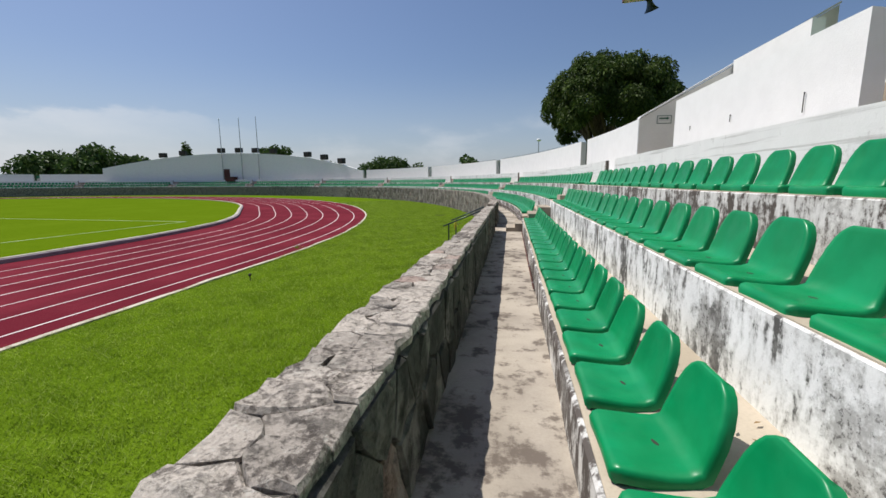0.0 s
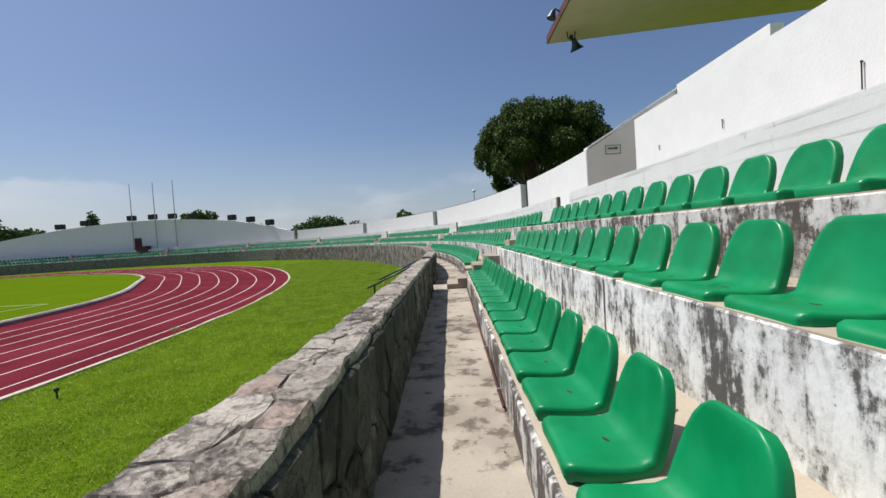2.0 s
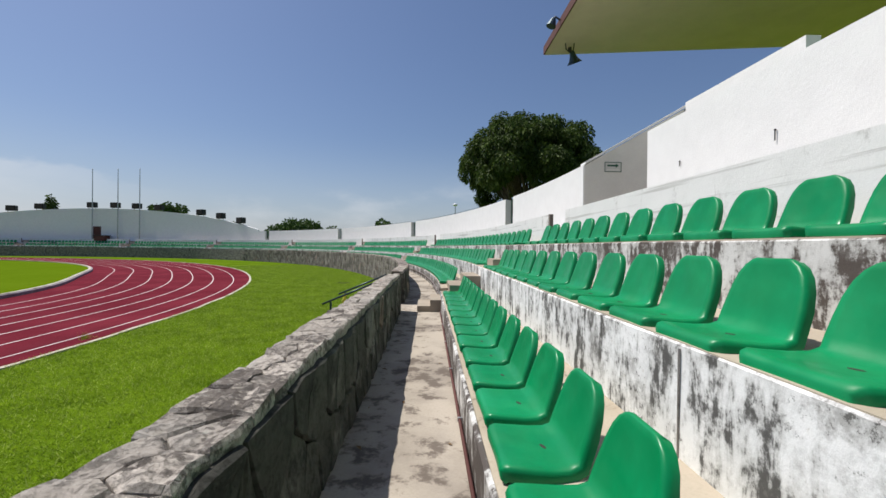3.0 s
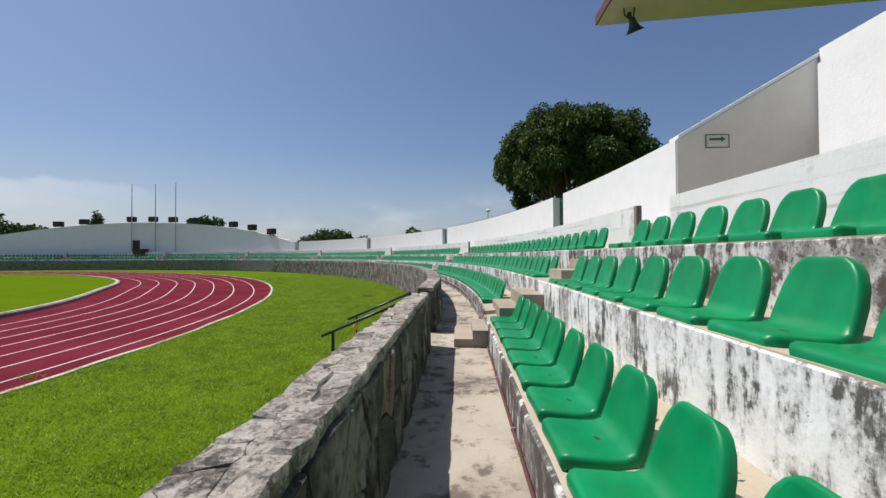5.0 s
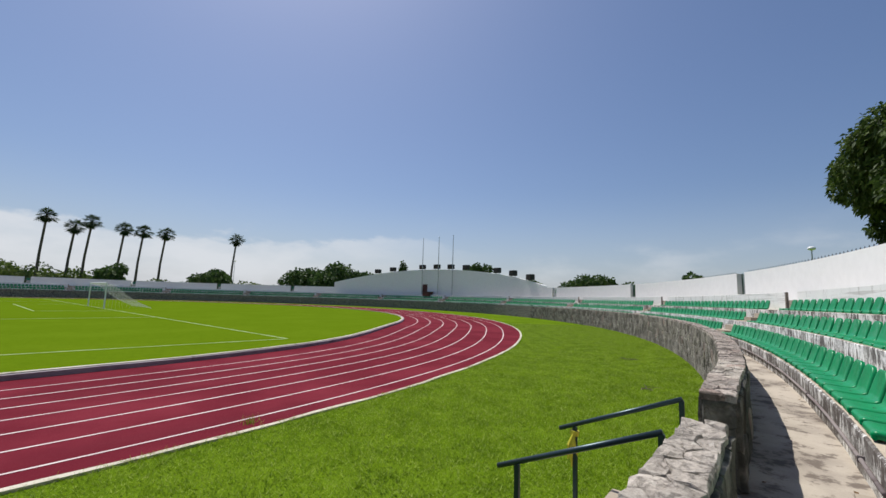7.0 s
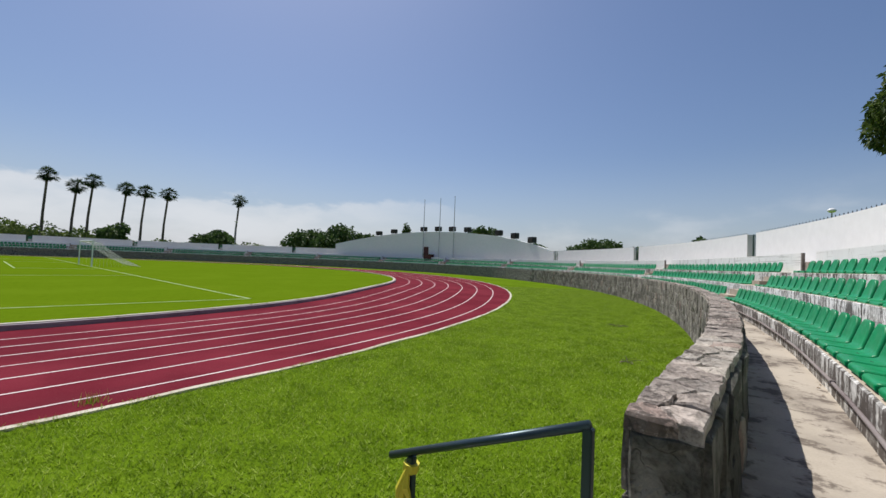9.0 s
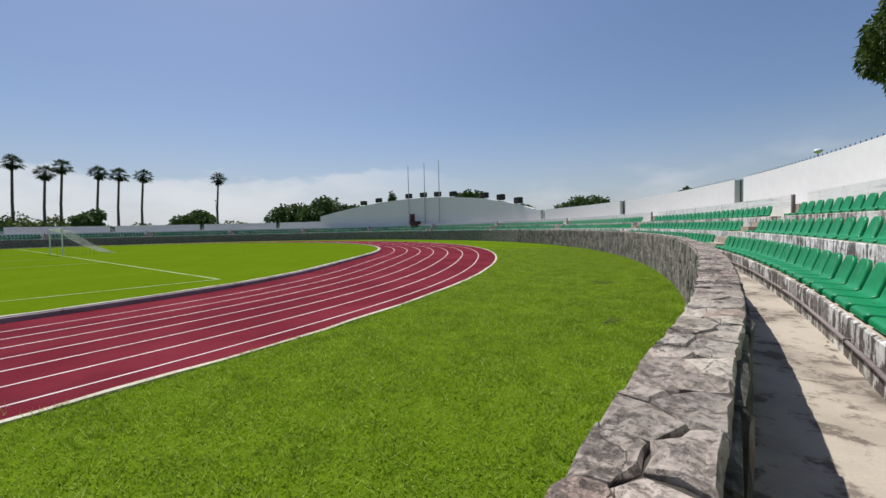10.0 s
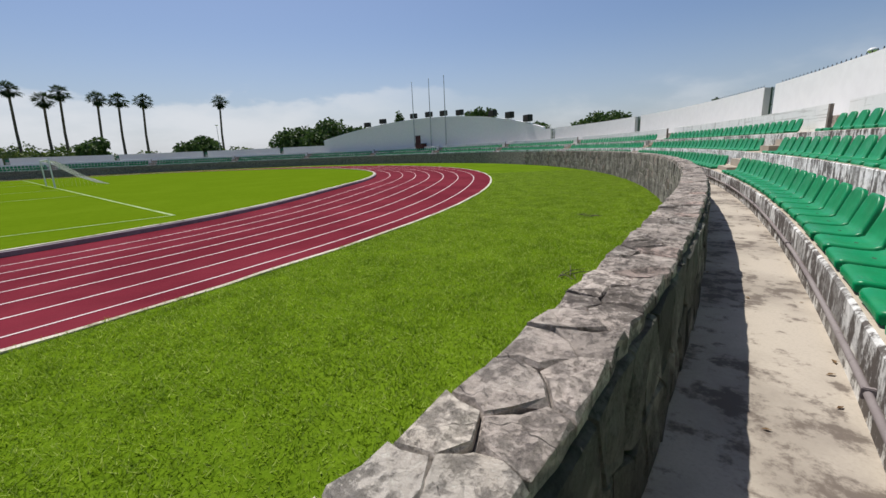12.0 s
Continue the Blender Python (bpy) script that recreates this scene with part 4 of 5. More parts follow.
# ---- pitch lines and goal ----
ZL = GROUND + 0.104
GX, GY = -56.3, 19.3
SKEW = Matrix.Translation((-17.6, 18.2, 0)) @ Matrix.Rotation(radians(-3.7), 4, "Z") @ Matrix.Translation((17.7, -19.3, 0))
for name, lo, hi in (("goal_line", (-94.5, GY - 0.06), (-17.7, GY + 0.06)), ("side_line", (-17.82, -60), (-17.7, GY - 0.06)), ("side_line", (-94.5, -60), (-94.38, GY - 0.06)),
                     ("box_line", (GX - 20.2, 2.8), (GX + 20.2, 2.92)), ("box_line", (GX - 20.2, 2.92), (GX - 20.08, GY - 0.06)), ("box_line", (GX + 20.08, 2.92), (GX + 20.2, GY - 0.06)),
                     ("box_line", (GX - 9.2, 13.8), (GX + 9.2, 13.92)), ("box_line", (GX - 9.2, 13.92), (GX - 9.08, GY - 0.06)), ("box_line", (GX + 9.08, 13.92), (GX + 9.2, GY - 0.06))):
    bm = bmesh.new()
    box(bm, (*lo, ZL - 0.003), (*hi, ZL + 0.003), 0.0, SKEW)
    part(name, bm, M_PITCHLINE, pitch)
goal = empty("football_goal", SKEW @ Matrix.Translation((GX, GY, ZL)), "white football goal with a sagging net", "football goal")
for x in (-3.72, 3.72):
    bm = bmesh.new()
    tube(bm, [(x, 0, 0), (x, 0, 2.5)], 0.06, 8)
    part("goal_post", bm, M_GOAL, goal)
bm = bmesh.new()
tube(bm, [(-3.78, 0, 2.5), (3.78, 0, 2.5)], 0.06, 8)
part("crossbar", bm, M_GOAL, goal)
bm = bmesh.new()
DRAPE = [(0.0, 2.48), (0.7, 2.25), (1.5, 1.55), (2.5, 0.8), (4.0, 0.03)]
for i in range(41):
    x = -3.7 + 7.4 * i / 40
    tube(bm, [(x, y, z) for y, z in DRAPE], 0.0045, 3)
for (y0, z0), (y1, z1) in zip(DRAPE, DRAPE[1:]):
    for k in range(4):
        f = k / 4
        tube(bm, [(-3.7, y0 + (y1 - y0) * f, z0 + (z1 - z0) * f), (3.7, y0 + (y1 - y0) * f, z0 + (z1 - z0) * f)], 0.0045, 3)
for x in (-3.7, 3.7):
    for k in range(13):
        y = 0.3 * k
        z = next(z0 + (z1 - z0) * (y - y0) / (y1 - y0) for (y0, z0), (y1, z1) in zip(DRAPE, DRAPE[1:]) if y0 <= y <= y1)
        tube(bm, [(x, y, 0), (x, y, z)], 0.0045, 3)
part("net", bm, M_NET, goal, "thin white cord net")

# ---- trees, palms, far greenery ----
def leaf_cloud(name, centres, count, size, droop, material, parent, seed, flat=0.5):
    """Leaves as small folded blades scattered through balls (centre, radius), thicker towards the skin."""
    g = np.random.default_rng(seed)
    vol = np.array([r ** 2 for _, r in centres])
    which = g.choice(len(centres), count, p=vol / vol.sum())
    c = np.array([tuple(p) for p, _ in centres])[which]
    rad = np.array([r for _, r in centres])[which]
    d = g.normal(size=(count, 3))
    d /= np.linalg.norm(d, axis=1)[:, None]
    rr = rad * (0.55 + 0.5 * g.random(count) ** 0.6)
    p = c + d * rr[:, None] * np.array([1, 1, 0.85])
    axis = d * 0.8 + g.normal(size=(count, 3)) * 0.7 + np.array([0, 0, -droop])
    axis /= np.linalg.norm(axis, axis=1)[:, None]
    side = np.cross(axis, g.normal(size=(count, 3)))
    side /= np.linalg.norm(side, axis=1)[:, None]
    ln = size * (0.6 + 0.8 * g.random(count))
    wd = ln * flat
    v = np.empty((count, 4, 3))
    v[:, 0] = p
    v[:, 1] = p + axis * (ln * 0.5)[:, None] + side * (wd * 0.5)[:, None]
    v[:, 2] = p + axis * ln[:, None] + np.array([0, 0, -1.0]) * (ln * 0.25)[:, None]
    v[:, 3] = p + axis * (ln * 0.5)[:, None] - side * (wd * 0.5)[:, None]
    me = bpy.data.meshes.new(name)
    f = np.arange(count * 4).reshape(-1, 4)
    me.from_pydata(v.reshape(-1, 3).tolist(), [], f.tolist())
    me.materials.append(material)
    ob = new(name, me)
    ob.parent = parent
    return ob


def tree(base, height, spread, crown_z, crown_h, lobes, leaves, size, label, seed, material=None, group=""):
    g = random.Random(seed)
    r = empty("tree", Matrix.Translation(base), label, "tree", group)
    bm = bmesh.new()
    fork = Vector((g.uniform(-0.2, 0.2), g.uniform(-0.2, 0.2), crown_z - crown_h * 0.6))
    w = 0.045 * height
    tube(bm, [(0, 0, -0.2), (0.05, 0.02, fork.z * 0.5), fork], [w * 1.25, w, w * 0.85], 10)
    balls = []
    for i in range(lobes):
        a = math.tau * (i + g.random() * 0.7) / lobes * 2.4
        q = math.sqrt(g.random())
        h = g.uniform(-0.55, 0.75) * (1 - 0.45 * q)
        c = Vector((math.cos(a) * q * spread * 0.74, math.sin(a) * q * spread * 0.74, crown_z + h * crown_h * 0.6))
        balls.append((c, spread * g.uniform(0.20, 0.37)))
        mid = fork.lerp(c, 0.5) + Vector((g.uniform(-0.2, 0.2), g.uniform(-0.2, 0.2), g.uniform(-0.3, 0.1))) * spread * 0.1
        tube(bm, [fork - Vector((0, 0, 0.2)), mid, c], [w * 0.42, w * 0.25, w * 0.08], 6)
    part("trunk", bm, M_BARK, r)
    leaf_cloud("crown", balls, leaves, size, 0.5, material or M_LEAF, r, seed)
    return r


def mango(base, seed):
    """A forked trunk and a broad dome of leaf clumps, open underneath."""
    g = random.Random(seed)
    r = empty("tree", Matrix.Translation(base), "broad dark green mango tree with a dense rounded crown", "tree")
    bm = bmesh.new()
    tube(bm, [(0, 0, -0.2), (0.1, 0.0, 1.6), (0.0, 0.1, 3.2)], [0.42, 0.34, 0.30], 10)
    balls = []
    for i in range(110):
        a = i * 2.39996
        h = -0.30 + 1.28 * g.random() ** 0.85
        q = math.sqrt(max(0.0, 1 - max(h, 0.0) ** 2)) * (1.0 if h > 0 else 1.0 + 0.35 * h)
        f = g.uniform(0.66, 0.92)
        c = Vector((math.cos(a) * q * 4.25 * f, math.sin(a) * q * 4.25 * f, 6.45 + h * (3.65 if h > 0 else 5.2) * f))
        balls.append((c, g.uniform(0.42, 0.86)))
        if i % 3 == 0:
            fork = Vector((0.0, 0.1, 3.0))
            mid = fork.lerp(c, 0.5) + Vector((g.uniform(-0.4, 0.4), g.uniform(-0.4, 0.4), g.uniform(-0.3, 0.3)))
            tube(bm, [fork, mid, c], [0.17, 0.10, 0.03], 6)
    part("trunk", bm, M_BARK, r)
    leaf_cloud("crown", balls, 80000, 0.18, 0.6, M_LEAF, r, seed)


mango((5.6, 27.6, GROUND), 3)
FAR_TREES = [((-97, 82.5, 0), 12, 9.5, 5.6, 6.6, 20, 6200, 1.0), ((-102, 78, 0), 9, 7.5, 4.6, 5.5, 12, 3600, 1.0), ((-92, 88, 0), 8, 6.0, 4.6, 5, 9, 2400, 1.0),
             ((-39, 125, 0), 9, 8.0, 5.4, 5.5, 10, 3000, 1.0), ((-33, 130, 0), 8, 7.0, 4.2, 5, 8, 2000, 1.0), ((-67, 111, 0), 11, 4.4, 9.6, 4, 9, 1800, 0.9),
             ((-113, 57, 0), 8, 5.0, 4.4, 5, 8, 1700, 0.9), ((-120, 62, 0), 8, 5.0, 3.8, 5, 8, 1700, 0.9), ((-120, 38, 0), 8, 4.5, 4.6, 5, 8, 1500, 0.9),
             ((-54, 119, 0), 7, 4.0, 5.6, 4, 7, 1000, 0.8), ((-10, 96, 0), 8, 3.5, 5.0, 4, 7, 700, 0.8)]
for i, (b, h, sp, cz, ch, lb, n, sz) in enumerate(FAR_TREES):
    tree(b, h, sp, cz, ch, lb, n, sz, "distant rounded green tree beyond the stadium wall", 40 + i, M_LEAF2, "distant trees")
# slender conifer behind the end wall
r = empty("conifer", Matrix.Translation((-83.3, 97.2, 0)), "distant narrow pointed dark conifer behind the end wall", "tree")
bm = bmesh.new()
tube(bm, [(0, 0, -0.2), (0, 0, 12.0)], [0.25, 0.03], 6)
part("trunk", bm, M_BARK, r)
leaf_cloud("crown", [(Vector((0, 0, 5.0 + i * 0.8)), 1.9 - i * 0.19) for i in range(9)], 2200, 0.7, 0.3, M_LEAF, r, 77)
# scrub beyond the far side
scrub = []
g = random.Random(9)
for i in range(150):
    a = radians(118 + 72 * i / 150)
    d = 84 + g.uniform(0, 10)
    scrub.append((Vector((CX + d * math.cos(a), S0 + d * math.sin(a), g.uniform(0.4, 2.2))), g.uniform(1.4, 2.9)))
for i in range(60):
    scrub.append((Vector((CX - 84 - g.uniform(0, 14), S0 + 28 - i * 1.2, g.uniform(1.5, 4.5))), g.uniform(2.0, 3.6)))
for i in range(70):
    scrub.append((Vector((CX - 98 - g.uniform(0, 16), S0 + 30 - i * 1.3, 2.5 + min(i * 0.12, 5.0) + g.uniform(-1.5, 1.0))), g.uniform(2.2, 3.8)))
leaf_cloud("scrub", scrub, 44000, 0.9, 0.2, M_SCRUB, None, 12)
tagged(bpy.data.objects["scrub"], "ragged green scrub beyond the far wall", "shrubs", kind="stuff")


def palm(base, height, lean, seed):
    g = random.Random(seed)
    r = empty("palm_tree", Matrix.Translation(base), "tall fan palm with a thin leaning trunk beyond the far stand", "palm tree", "palms beyond the far stand")
    top = Vector((lean, lean * 0.6, height))
    bm = bmesh.new()
    tube(bm, [(0, 0, -0.3), (lean * 0.25, lean * 0.15, height * 0.5), top], [0.42, 0.3, 0.26], 8)
    part("trunk", bm, M_BARK, r)
    bm = bmesh.new()
    for i in range(60):
        a = g.uniform(0, math.tau)
        el = radians(g.uniform(-75, 80))
        ln = g.uniform(2.5, 3.3) * (0.7 if el < -0.5 else 1.0)
        d = Vector((math.cos(a) * math.cos(el), math.sin(a) * math.cos(el), math.sin(el)))
        s = Vector((-math.sin(a), math.cos(a), 0))
        p1 = top + d * ln * 0.45
        tube(bm, [top, p1], [0.05, 0.03], 3)
        for k in range(7):
            b = (k - 3) / 3 * 1.15
            e = p1 + (d * math.cos(b) + s * math.sin(b)) * ln * 0.5 + Vector((0, 0, -ln * (0.16 + 0.1 * abs(b))))
            q = (e - p1).cross(Vector((0, 0, 1))).normalized() * 0.10
            m = p1.lerp(e, 0.55) + Vector((0, 0, 0.08))
            vs = [bm.verts.new(x) for x in (p1, m + q, e, m - q)]
            bm.faces.new(vs)
    part("crown", bm, M_PALM, r)


for i, (x, y, h, le) in enumerate(((-149.4, 30.9, 19.9, 0.8), (-148.5, 36.7, 17.6, 1.0), (-147.8, 40.0, 19.4, 1.2), (-146.2, 47.2, 18.3, 1.1), (-145.0, 51.5, 18.1, 1.0), (-143.4, 56.8, 18.1, 1.1), (-136.2, 74.6, 18.0, 0.9))):
    palm((x - le, y - le * 0.6, 0), h, le, 20 + i)

# street lamps beyond the wall
for p, h in (((2.8, 54.8, 0.0), 6.4), ((-100.4, 56.8, 0.0), 8.6)):
    r = empty("street_lamp", Matrix.Translation(p), "white-headed street lamp beyond the outer wall", "street lamp", "lamps beyond the wall")
    bm = bmesh.new()
    tube(bm, [(0, 0, -0.8), (0, 0, h)], [0.07, 0.05], 8)
    part("pole", bm, M_STEEL, r)
    bm = bmesh.new()
    bmesh.ops.create_uvsphere(bm, u_segments=12, v_segments=8, radius=0.3)
    bmesh.ops.scale(bm, vec=(1, 1, 0.6), verts=bm.verts)
    bmesh.ops.translate(bm, vec=(0, 0, h + 0.1), verts=bm.verts)
    part("globe", bm, M_GOAL, r, "white glass globe", True)

# ---- grass blades on the near lawn ----
g = np.random.default_rng(5)
N = 900000
s = -2.5 + 52 * g.random(N) ** 1.75
off = -1.33 - 8.2 * g.random(N) ** 1.2
wide = 0.9 + 0.05 * np.clip(s, 0, 20)
keep = np.abs(s - 10.55) > 0.62
keep |= off < -2.6
s, off, wide = s[keep], off[keep], wide[keep]
ang = np.clip((s - S0) / R0, 0, None)
px = np.where(s <= S0, off, CX + (R0 + off) * np.cos(ang))
py = np.where(s <= S0, s, S0 + (R0 + off) * np.sin(ang))
clear = np.where(py <= T_S0, px > T_X + 0.03, np.hypot(px - (T_X - T_R), py - T_S0) > T_R + 0.03)
px, py, wide = px[clear], py[clear], wide[clear]
N = len(px)
base = np.stack([px, py, np.full(N, GROUND - 0.005)], 1)
turf = 0.5 + 0.5 * np.sin(px * 3.1 + 1.7 * np.sin(py * 2.3)) * np.sin(py * 2.7 + 1.3 * np.sin(px * 3.9))
tuft = np.clip(0.5 + 0.5 * np.sin(px * 11.3 + 2.1 * np.sin(py * 7.7)) * np.sin(py * 12.9 + 1.9 * np.sin(px * 9.1)), 0, 1)
hgt = (0.020 + 0.045 * g.random(N) ** 1.5) * (0.55 + 0.5 * turf + 0.45 * tuft)
a = g.random(N) * math.tau
wid = (0.0026 + 0.0026 * g.random(N)) * wide
side = np.stack([np.cos(a), np.sin(a), np.zeros(N)], 1) * wid[:, None]
lean = g.normal(size=(2, N)) * (0.012 + 0.55 * hgt)
tip = base + np.stack([lean[0], lean[1], hgt], 1)
v = np.stack([base - side, base + side, tip], 1).reshape(-1, 3)
me = bpy.data.meshes.new("grass")
me.vertices.add(len(v))
me.vertices.foreach_set("co", v.astype(np.float32).ravel())
me.loops.add(len(v))
me.loops.foreach_set("vertex_index", np.arange(len(v), dtype=np.int32))
me.polygons.add(N)
me.polygons.foreach_set("loop_start", np.arange(0, len(v), 3, dtype=np.int32))
me.update(calc_edges=True)
me.materials.append(M_BLADE)
tagged(new("grass", me), "short bright green lawn grass blades", "grass", kind="stuff")

# ---- litter, sprinklers, twigs ----
SPRINKLERS = [(-6.2, 6.58)]
TWIGS = [(-3.2, 18.6), (-4.9, 24.1)]
for x, y, n, h in ((-7.12, 14.8, 260, 0.10), (-7.45, 11.0, 60, 0.13), (-6.95, 13.1, 120, 0.07), (-7.9, 18.6, 160, 0.08), (-7.0, 9.6, 110, 0.07)):
    rt = random.Random(int(y * 10))
    bm = bmesh.new()
    for k in range(n):
        p = Vector((x + rt.gauss(0, 0.06), y + rt.gauss(0, 0.22 if n > 100 else 0.08), GROUND))
        a1 = rt.uniform(0, math.tau)
        q = Vector((math.cos(a1), math.sin(a1), 0)) * 0.005
        e = p + Vector((rt.gauss(0, 0.04), rt.gauss(0, 0.04), h * rt.uniform(0.5, 1.2)))
        bm.faces.new([bm.verts.new(v) for v in (p - q, p + q, e)])
    thing("weed_tuft", bm, M_BLADE, "tuft of overgrown grass creeping over the track kerb", "grass tuft", kind="stuff")

g = np.random.default_rng(8)
bm = bmesh.new()
for i in range(190):
    s1 = float(g.uniform(-2, 24))
    if g.random() < 0.7:
        o1, z1 = float(g.uniform(0.30, 0.48)), 0.37
    else:
        o1, z1 = float(g.choice([g.uniform(-0.42, -0.28), g.uniform(-0.98, -0.9), g.uniform(-0.9, -0.3)])), 0.004
    p = at(s1, o1, z1)
    a1, l1 = float(g.uniform(0, 6.3)), float(g.uniform(0.012, 0.035))
    u1 = Vector((math.cos(a1), math.sin(a1), 0)) * l1
    v1 = Vector((-math.sin(a1), math.cos(a1), 0)) * l1 * 0.42
    up = Vector((0, 0, l1 * 0.3))
    bm.faces.new([bm.verts.new(x) for x in (p - u1, p - v1 + up, p + u1 + up * 0.4, p + v1 + up * 0.7)])
thing("dry_leaves", bm, M_DRY, "scattered dry brown leaves along the ledges", "leaf litter", kind="stuff")
for x, y in SPRINKLERS:
    r = empty("sprinkler", Matrix.Translation((x, y, GROUND)), "small dark sprinkler head standing in the lawn", "sprinkler", "sprinklers in the lawn")
    bm = bmesh.new()
    tube(bm, [(0, 0, -0.05), (0, 0, 0.10)], 0.012, 8)
    part("riser", bm, M_BLACK, r)
    bm = bmesh.new()
    tube(bm, [(0, 0, 0.10), (0, 0, 0.115), (0, 0, 0.15), (0, 0, 0.165)], [0.02, 0.032, 0.03, 0.012], 10)
    part("head", bm, M_BLACK, r)
rg = random.Random(4)
for cx, cy in TWIGS:
    bm = bmesh.new()
    for k in range(7):
        a1 = rg.uniform(0, math.tau)
        p = Vector((cx + rg.uniform(-0.12, 0.12), cy + rg.uniform(-0.12, 0.12), GROUND + 0.02))
        e = p + Vector((math.cos(a1), math.sin(a1), 0.12)) * rg.uniform(0.18, 0.5)
        tube(bm, [p, p.lerp(e, 0.5) + Vector((0, 0, 0.03)), e], [0.008, 0.006, 0.003], 5)
    thing("twig_heap", bm, M_BARK, "small heap of bare grey twigs on the lawn", "twigs", "twigs on the lawn")

# ---- stone wall ----
def cells(u0, u1, v0, v1, du, dv, seed):
    """Uneven polygons that fill a strip: jittered points and the ground nearest to each."""
    g = random.Random(seed)
    nu, nv = max(1, round((u1 - u0) / du)), max(1, round((v1 - v0) / dv))
    du, dv = (u1 - u0) / nu, (v1 - v0) / nv
    pts = {}
    for i in range(nu):
        for j in range(nv):
            pts[i, j] = (u0 + (i + 0.5 + (0.25 if j % 2 else -0.25) + g.uniform(-0.36, 0.36)) * du, v0 + (j + 0.5 + g.uniform(-0.34, 0.34)) * dv)
    out = []
    for (i, j), (x, y) in pts.items():
        poly = [(max(u0, x - 2 * du), v0), (min(u1, x + 2 * du), v0), (min(u1, x + 2 * du), v1), (max(u0, x - 2 * du), v1)]
        for a in range(i - 2, i + 3):
            for b in range(j - 2, j + 3):
                if (a, b) == (i, j) or (a, b) not in pts:
                    continue
                qx, qy = pts[a, b]
                nx, ny = qx - x, qy - y
                lim = (qx * qx + qy * qy - x * x - y * y) / 2
                cut = []
                for k in range(len(poly)):
                    p, q = poly[k], poly[(k + 1) % len(poly)]
                    dp, dq = p[0] * nx + p[1] * ny - lim, q[0] * nx + q[1] * ny - lim
                    if dp <= 0:
                        cut.append(p)
                    if dp * dq < 0:
                        f = dp / (dp - dq)
                        cut.append((p[0] + (q[0] - p[0]) * f, p[1] + (q[1] - p[1]) * f))
                poly = cut
                if len(poly) < 3:
                    break
            if len(poly) < 3:
                break
        area = abs(sum(p[0] * q[1] - q[0] * p[1] for p, q in zip(poly, poly[1:] + poly[:1]))) / 2
        if len(poly) >= 3 and area > 0.14 * du * dv:
            out.append(poly)
    return out


def stone(bm, poly, place, gap, proud, g):
    """One rough stone: a chipped prism over the polygon, set in the wall by place(u, v, height)."""
    cx, cy = sum(p[0] for p in poly) / len(poly), sum(p[1] for p in poly) / len(poly)
    size = max(0.05, math.sqrt(sum((p[0] - cx) ** 2 + (p[1] - cy) ** 2 for p in poly) / len(poly)))
    pts = []
    for k, p in enumerate(poly):
        q = poly[(k + 1) % len(poly)]
        pts.append(p)
        if math.hypot(q[0] - p[0], q[1] - p[1]) > 0.10:
            j = 0.014
            pts.append(((p[0] + q[0]) / 2 + g.uniform(-j, j), (p[1] + q[1]) / 2 + g.uniform(-j, j)))
    high = proud * g.uniform(0.85, 1.12)
    tx, ty = g.uniform(-0.03, 0.03), g.uniform(-0.03, 0.03)
    rings = []
    for shrink, h in ((gap * 0.4, -0.03), (gap, high * 0.7), (gap + 0.009, high), (gap + 0.42 * size, high)):
        f = max(0.3, 1 - shrink / size)
        ring = []
        for x, y in pts:
            dx, dy = (x - cx) * f, (y - cy) * f
            n = g.uniform(-0.0075, 0.0075) if h > 0 else 0
            ring.append(bm.verts.new(place(cx + dx + n, cy + dy - n, h + (tx * dx + ty * dy if h > 0 else 0) + n)))
        rings.append(ring)
    top = bm.verts.new(place(cx + g.uniform(-0.03, 0.03), cy + g.uniform(-0.02, 0.02), high + g.uniform(-0.008, 0.012)))
    m = len(pts)
    for a, b in zip(rings, rings[1:]):
        for i in range(m):
            bm.faces.new((a[i], a[(i + 1) % m], b[(i + 1) % m], b[i]))
    for i in range(m):
        bm.faces.new((rings[-1][i], rings[-1][(i + 1) % m], top))


W_IN, W_OUT = -1.02, -1.325


def wobble(s, k):
    return noise.noise(Vector((s * 0.9, k, 0.3))) * 0.018 + noise.noise(Vector((s * 3.1, k, 1.3))) * 0.014


def top_edge(s):
    """How far out the capstones reach: wide at first, narrower towards the gate."""
    if s > 10.5:
        return -1.268 - 0.045 * min(max((s - 13.5) / 3.0, 0.0), 1.0)
    f = min(max((s - 0.8) / 3.2, 0.0), 1.0)
    return -1.405 + 0.125 * f + 0.03 * min(max((s - 7.0) / 3.0, 0.0), 1.0)


def near_edge(s):
    """The walkway side of the wall."""
    return -1.03 if s < 12.0 else -1.03 + 0.03 * min(s - 12.0, 1.0)


def on_top(u, v, h):
    f = (v - W_IN) / (W_OUT - W_IN)
    v = near_edge(u) + f * (top_edge(u) - near_edge(u))
    return at(u, v + wobble(u, 4.0) * min(max(f, 0.0), 1.0), TOP - 0.03 + h + wobble(u, 2.0) * 0.7)


def on_inner(u, v, h):
    return at(u, near_edge(u) - 0.022 + h + 0.08 * max(0.0, 0.35 - v) * 0.6, v)


def on_field(u, v, h):
    return at(u, top_edge(u) + 0.035 - h, v)


def on_end(u, v, h):
    return at(11.06 - h, u, v)


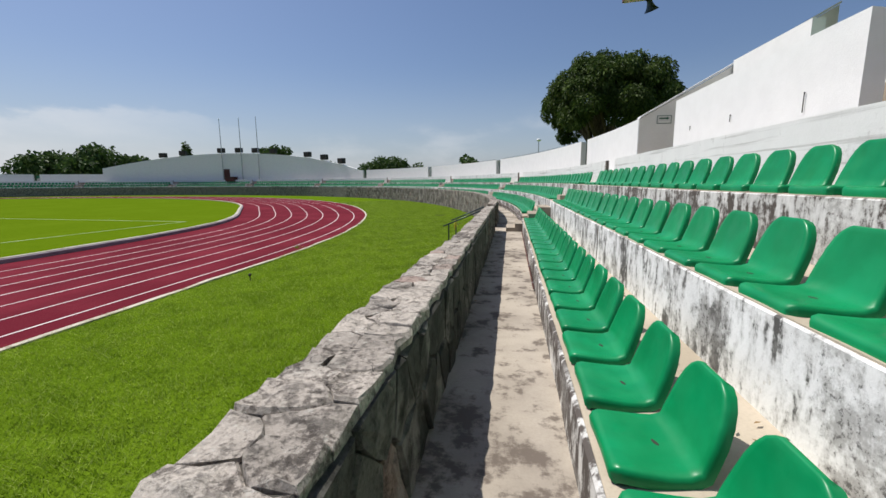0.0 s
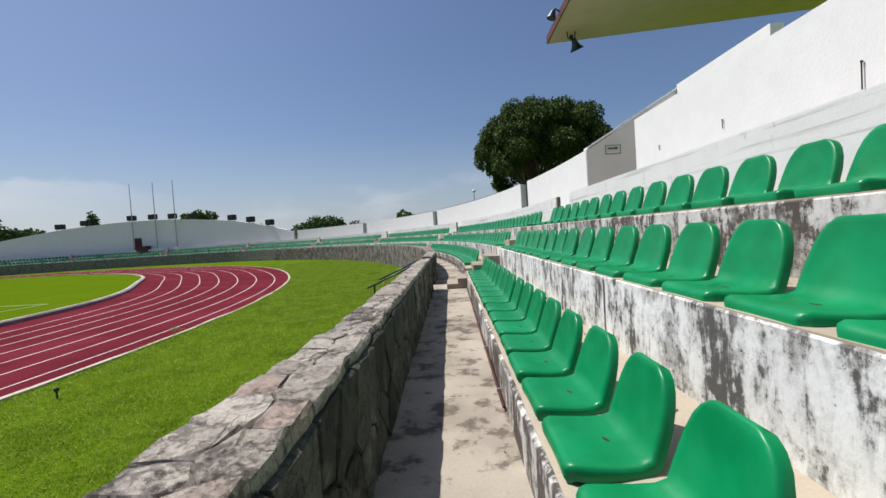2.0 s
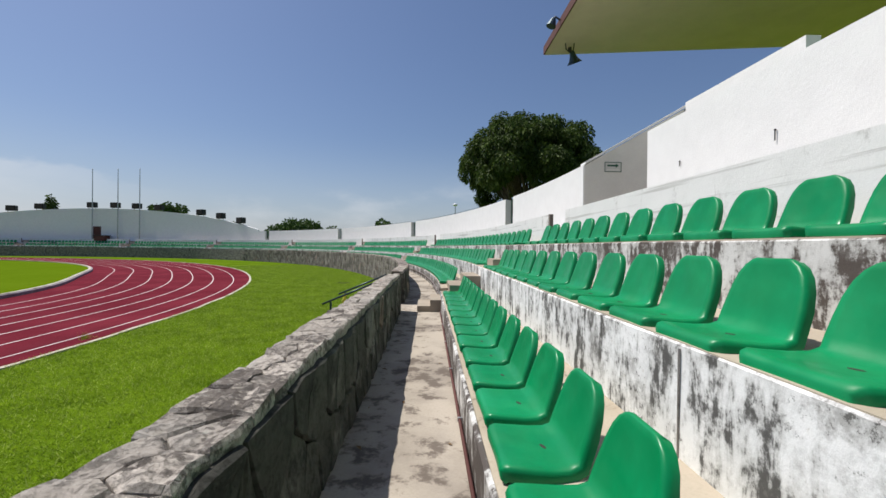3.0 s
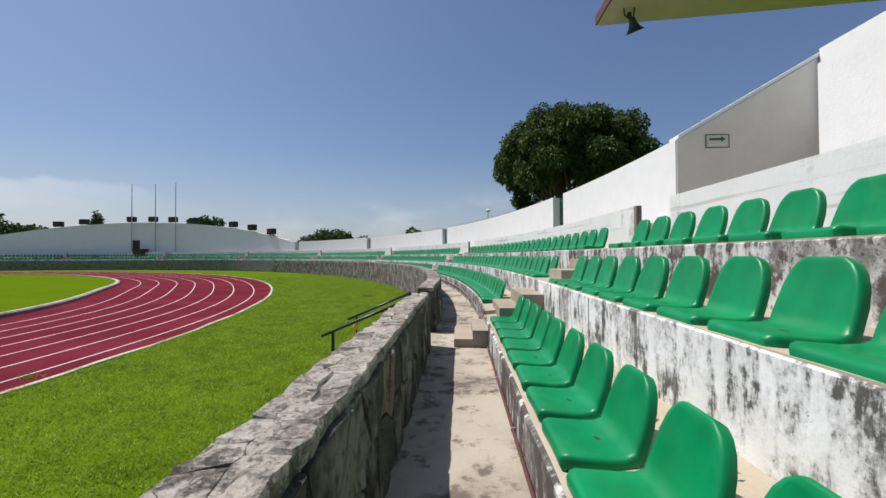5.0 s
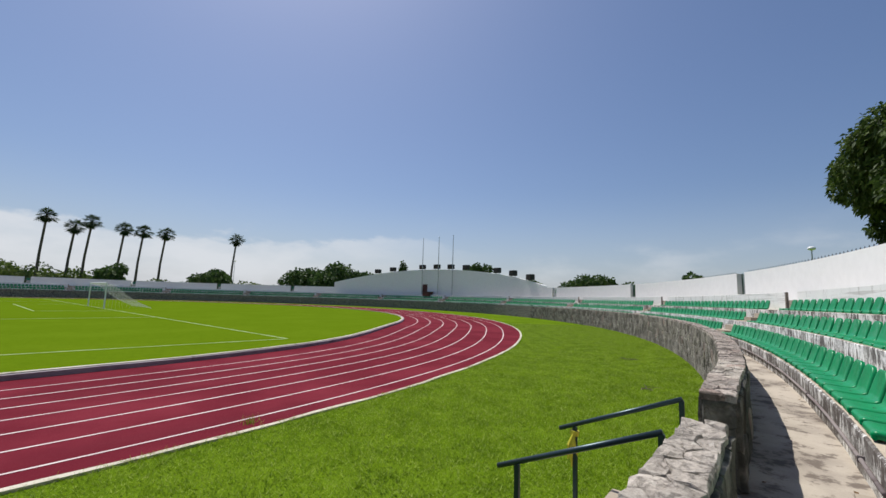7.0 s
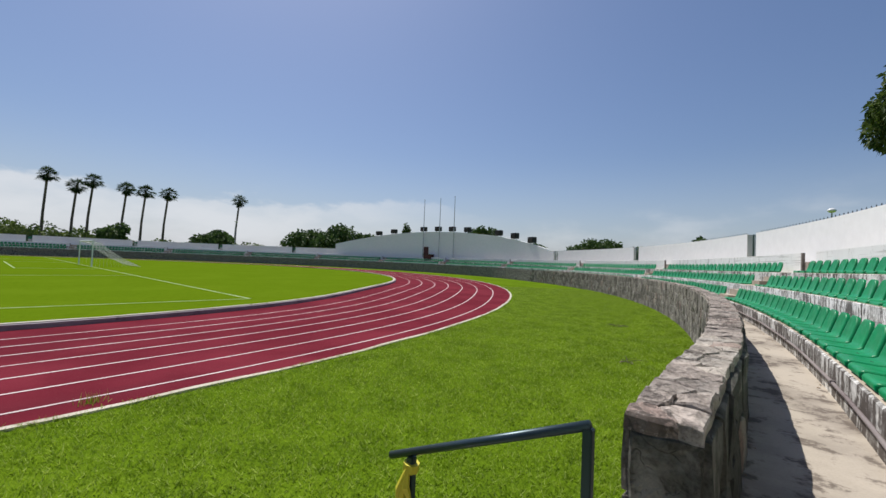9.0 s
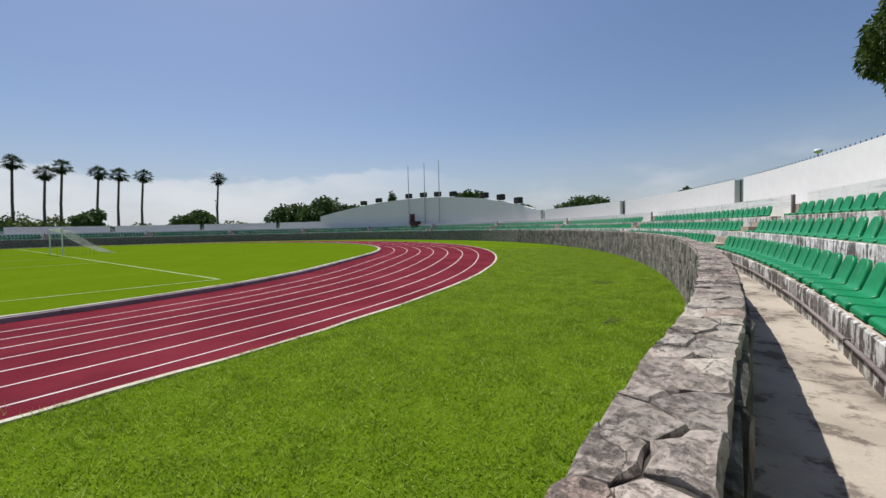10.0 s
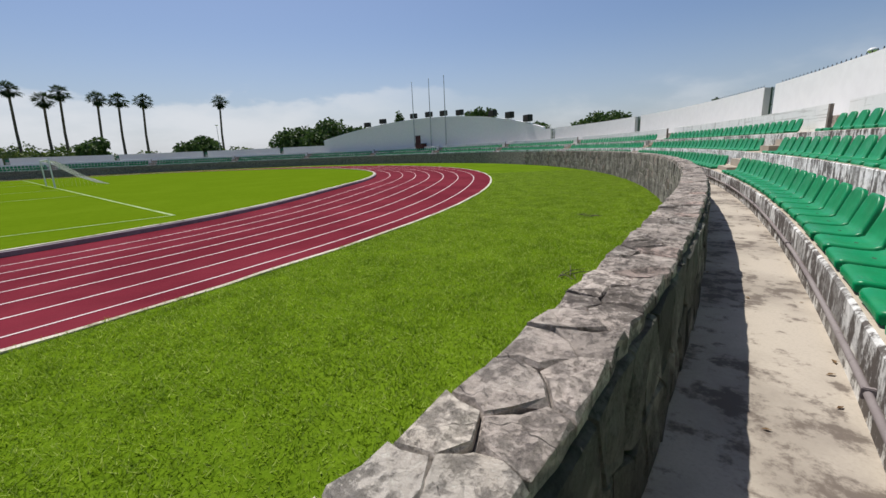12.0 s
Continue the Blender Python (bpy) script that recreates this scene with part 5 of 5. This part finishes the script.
walls = []
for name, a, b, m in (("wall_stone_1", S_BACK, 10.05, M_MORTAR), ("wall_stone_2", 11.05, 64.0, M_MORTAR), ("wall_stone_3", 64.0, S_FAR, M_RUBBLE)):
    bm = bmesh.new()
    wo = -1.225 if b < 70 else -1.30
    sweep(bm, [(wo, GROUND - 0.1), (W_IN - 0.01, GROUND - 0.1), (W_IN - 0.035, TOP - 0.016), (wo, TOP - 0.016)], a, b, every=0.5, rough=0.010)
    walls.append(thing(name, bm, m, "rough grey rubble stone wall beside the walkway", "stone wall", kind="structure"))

for wall, a, b in ((walls[0], -6.0, 10.05), (walls[1], 11.05, 60.0)):
    bm = bmesh.new()
    n = round((b - a) / 0.25)
    rings = []
    for i in range(n + 1):
        u = a + (b - a) * i / n
        ins, out = near_edge(u) - 0.012, top_edge(u) + 0.014
        rings.append([bm.verts.new(at(u, o, z + wobble(u, 2.0) * 0.7)) for o, z in ((out, TOP - 0.10), (ins, TOP - 0.10), (ins, TOP - 0.014), (out, TOP - 0.014))])
    for p, q in zip(rings, rings[1:]):
        for k in range(4):
            bm.faces.new((p[k], q[k], q[(k + 1) % 4], p[(k + 1) % 4]))
    bm.faces.new(rings[0])
    bm.faces.new(rings[-1][::-1])
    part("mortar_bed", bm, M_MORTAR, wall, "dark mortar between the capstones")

g = random.Random(31)


def lay(wall, polys, place, gap, proud, material, single, face):
    """Single stones inside the stretch given, the rest joined."""
    rest = bmesh.new()
    for poly in polys:
        u = sum(p[0] for p in poly) / len(poly)
        if single[0] <= u <= single[1]:
            bm = bmesh.new()
            stone(bm, poly, place, gap, proud, g)
            part("stone", bm, material, wall)
        else:
            stone(rest, poly, place, gap, proud, g)
    if len(rest.verts):
        o = part(face, rest, material, wall)
        tagged(o, kind="stuff")
    else:
        rest.free()


lay(walls[0], cells(-6.0, 10.07, W_OUT, W_IN, 0.19, 0.13, 1), on_top, 0.0035, 0.034, M_STONE, (-2.5, 11), "capstones")
lay(walls[0], cells(-6.0, 10.05, 0.0, TOP - 0.04, 0.25, 0.36, 2), on_inner, 0.009, 0.045, M_STONE_SHADED, (-1.5, 11), "face_stones")
caps = cells(11.03, 60.0, W_OUT, W_IN, 0.20, 0.13, 3)
pale = [p for p in caps if 12.0 < p[0][0] < 13.3]
lay(walls[1], pale, on_top, 0.0035, 0.034, M_STONE_PALE, (11, 20.0), "capstones")
lay(walls[1], [p for p in caps if p not in pale], on_top, 0.0035, 0.034, M_STONE_OLD, (11, 20.0), "capstones")
lay(walls[1], cells(11.05, 30.0, 0.0, TOP - 0.04, 0.27, 0.36, 4), on_inner, 0.009, 0.045, M_STONE_SHADED, (11, 17.5), "face_stones")
lay(walls[1], cells(-1.25, -1.035, GROUND, TOP - 0.05, 0.2, 0.27, 6), on_end, 0.007, 0.03, M_STONE_SHADED, (-9, 9), "end_stones")
lay(walls[1], cells(11.05, 64.0, GROUND, TOP - 0.04, 0.30, 0.27, 5), on_field, 0.012, 0.045, M_STONE_LIT, (14.0, 17.5), "field_stones")
lay(walls[0], cells(-1.245, -1.035, -0.1, TOP - 0.05, 0.17, 0.2, 8), lambda u, v, h: at(10.04 + h, u, v), 0.007, 0.03, M_STONE_SHADED, (-9, 9), "end_stones")
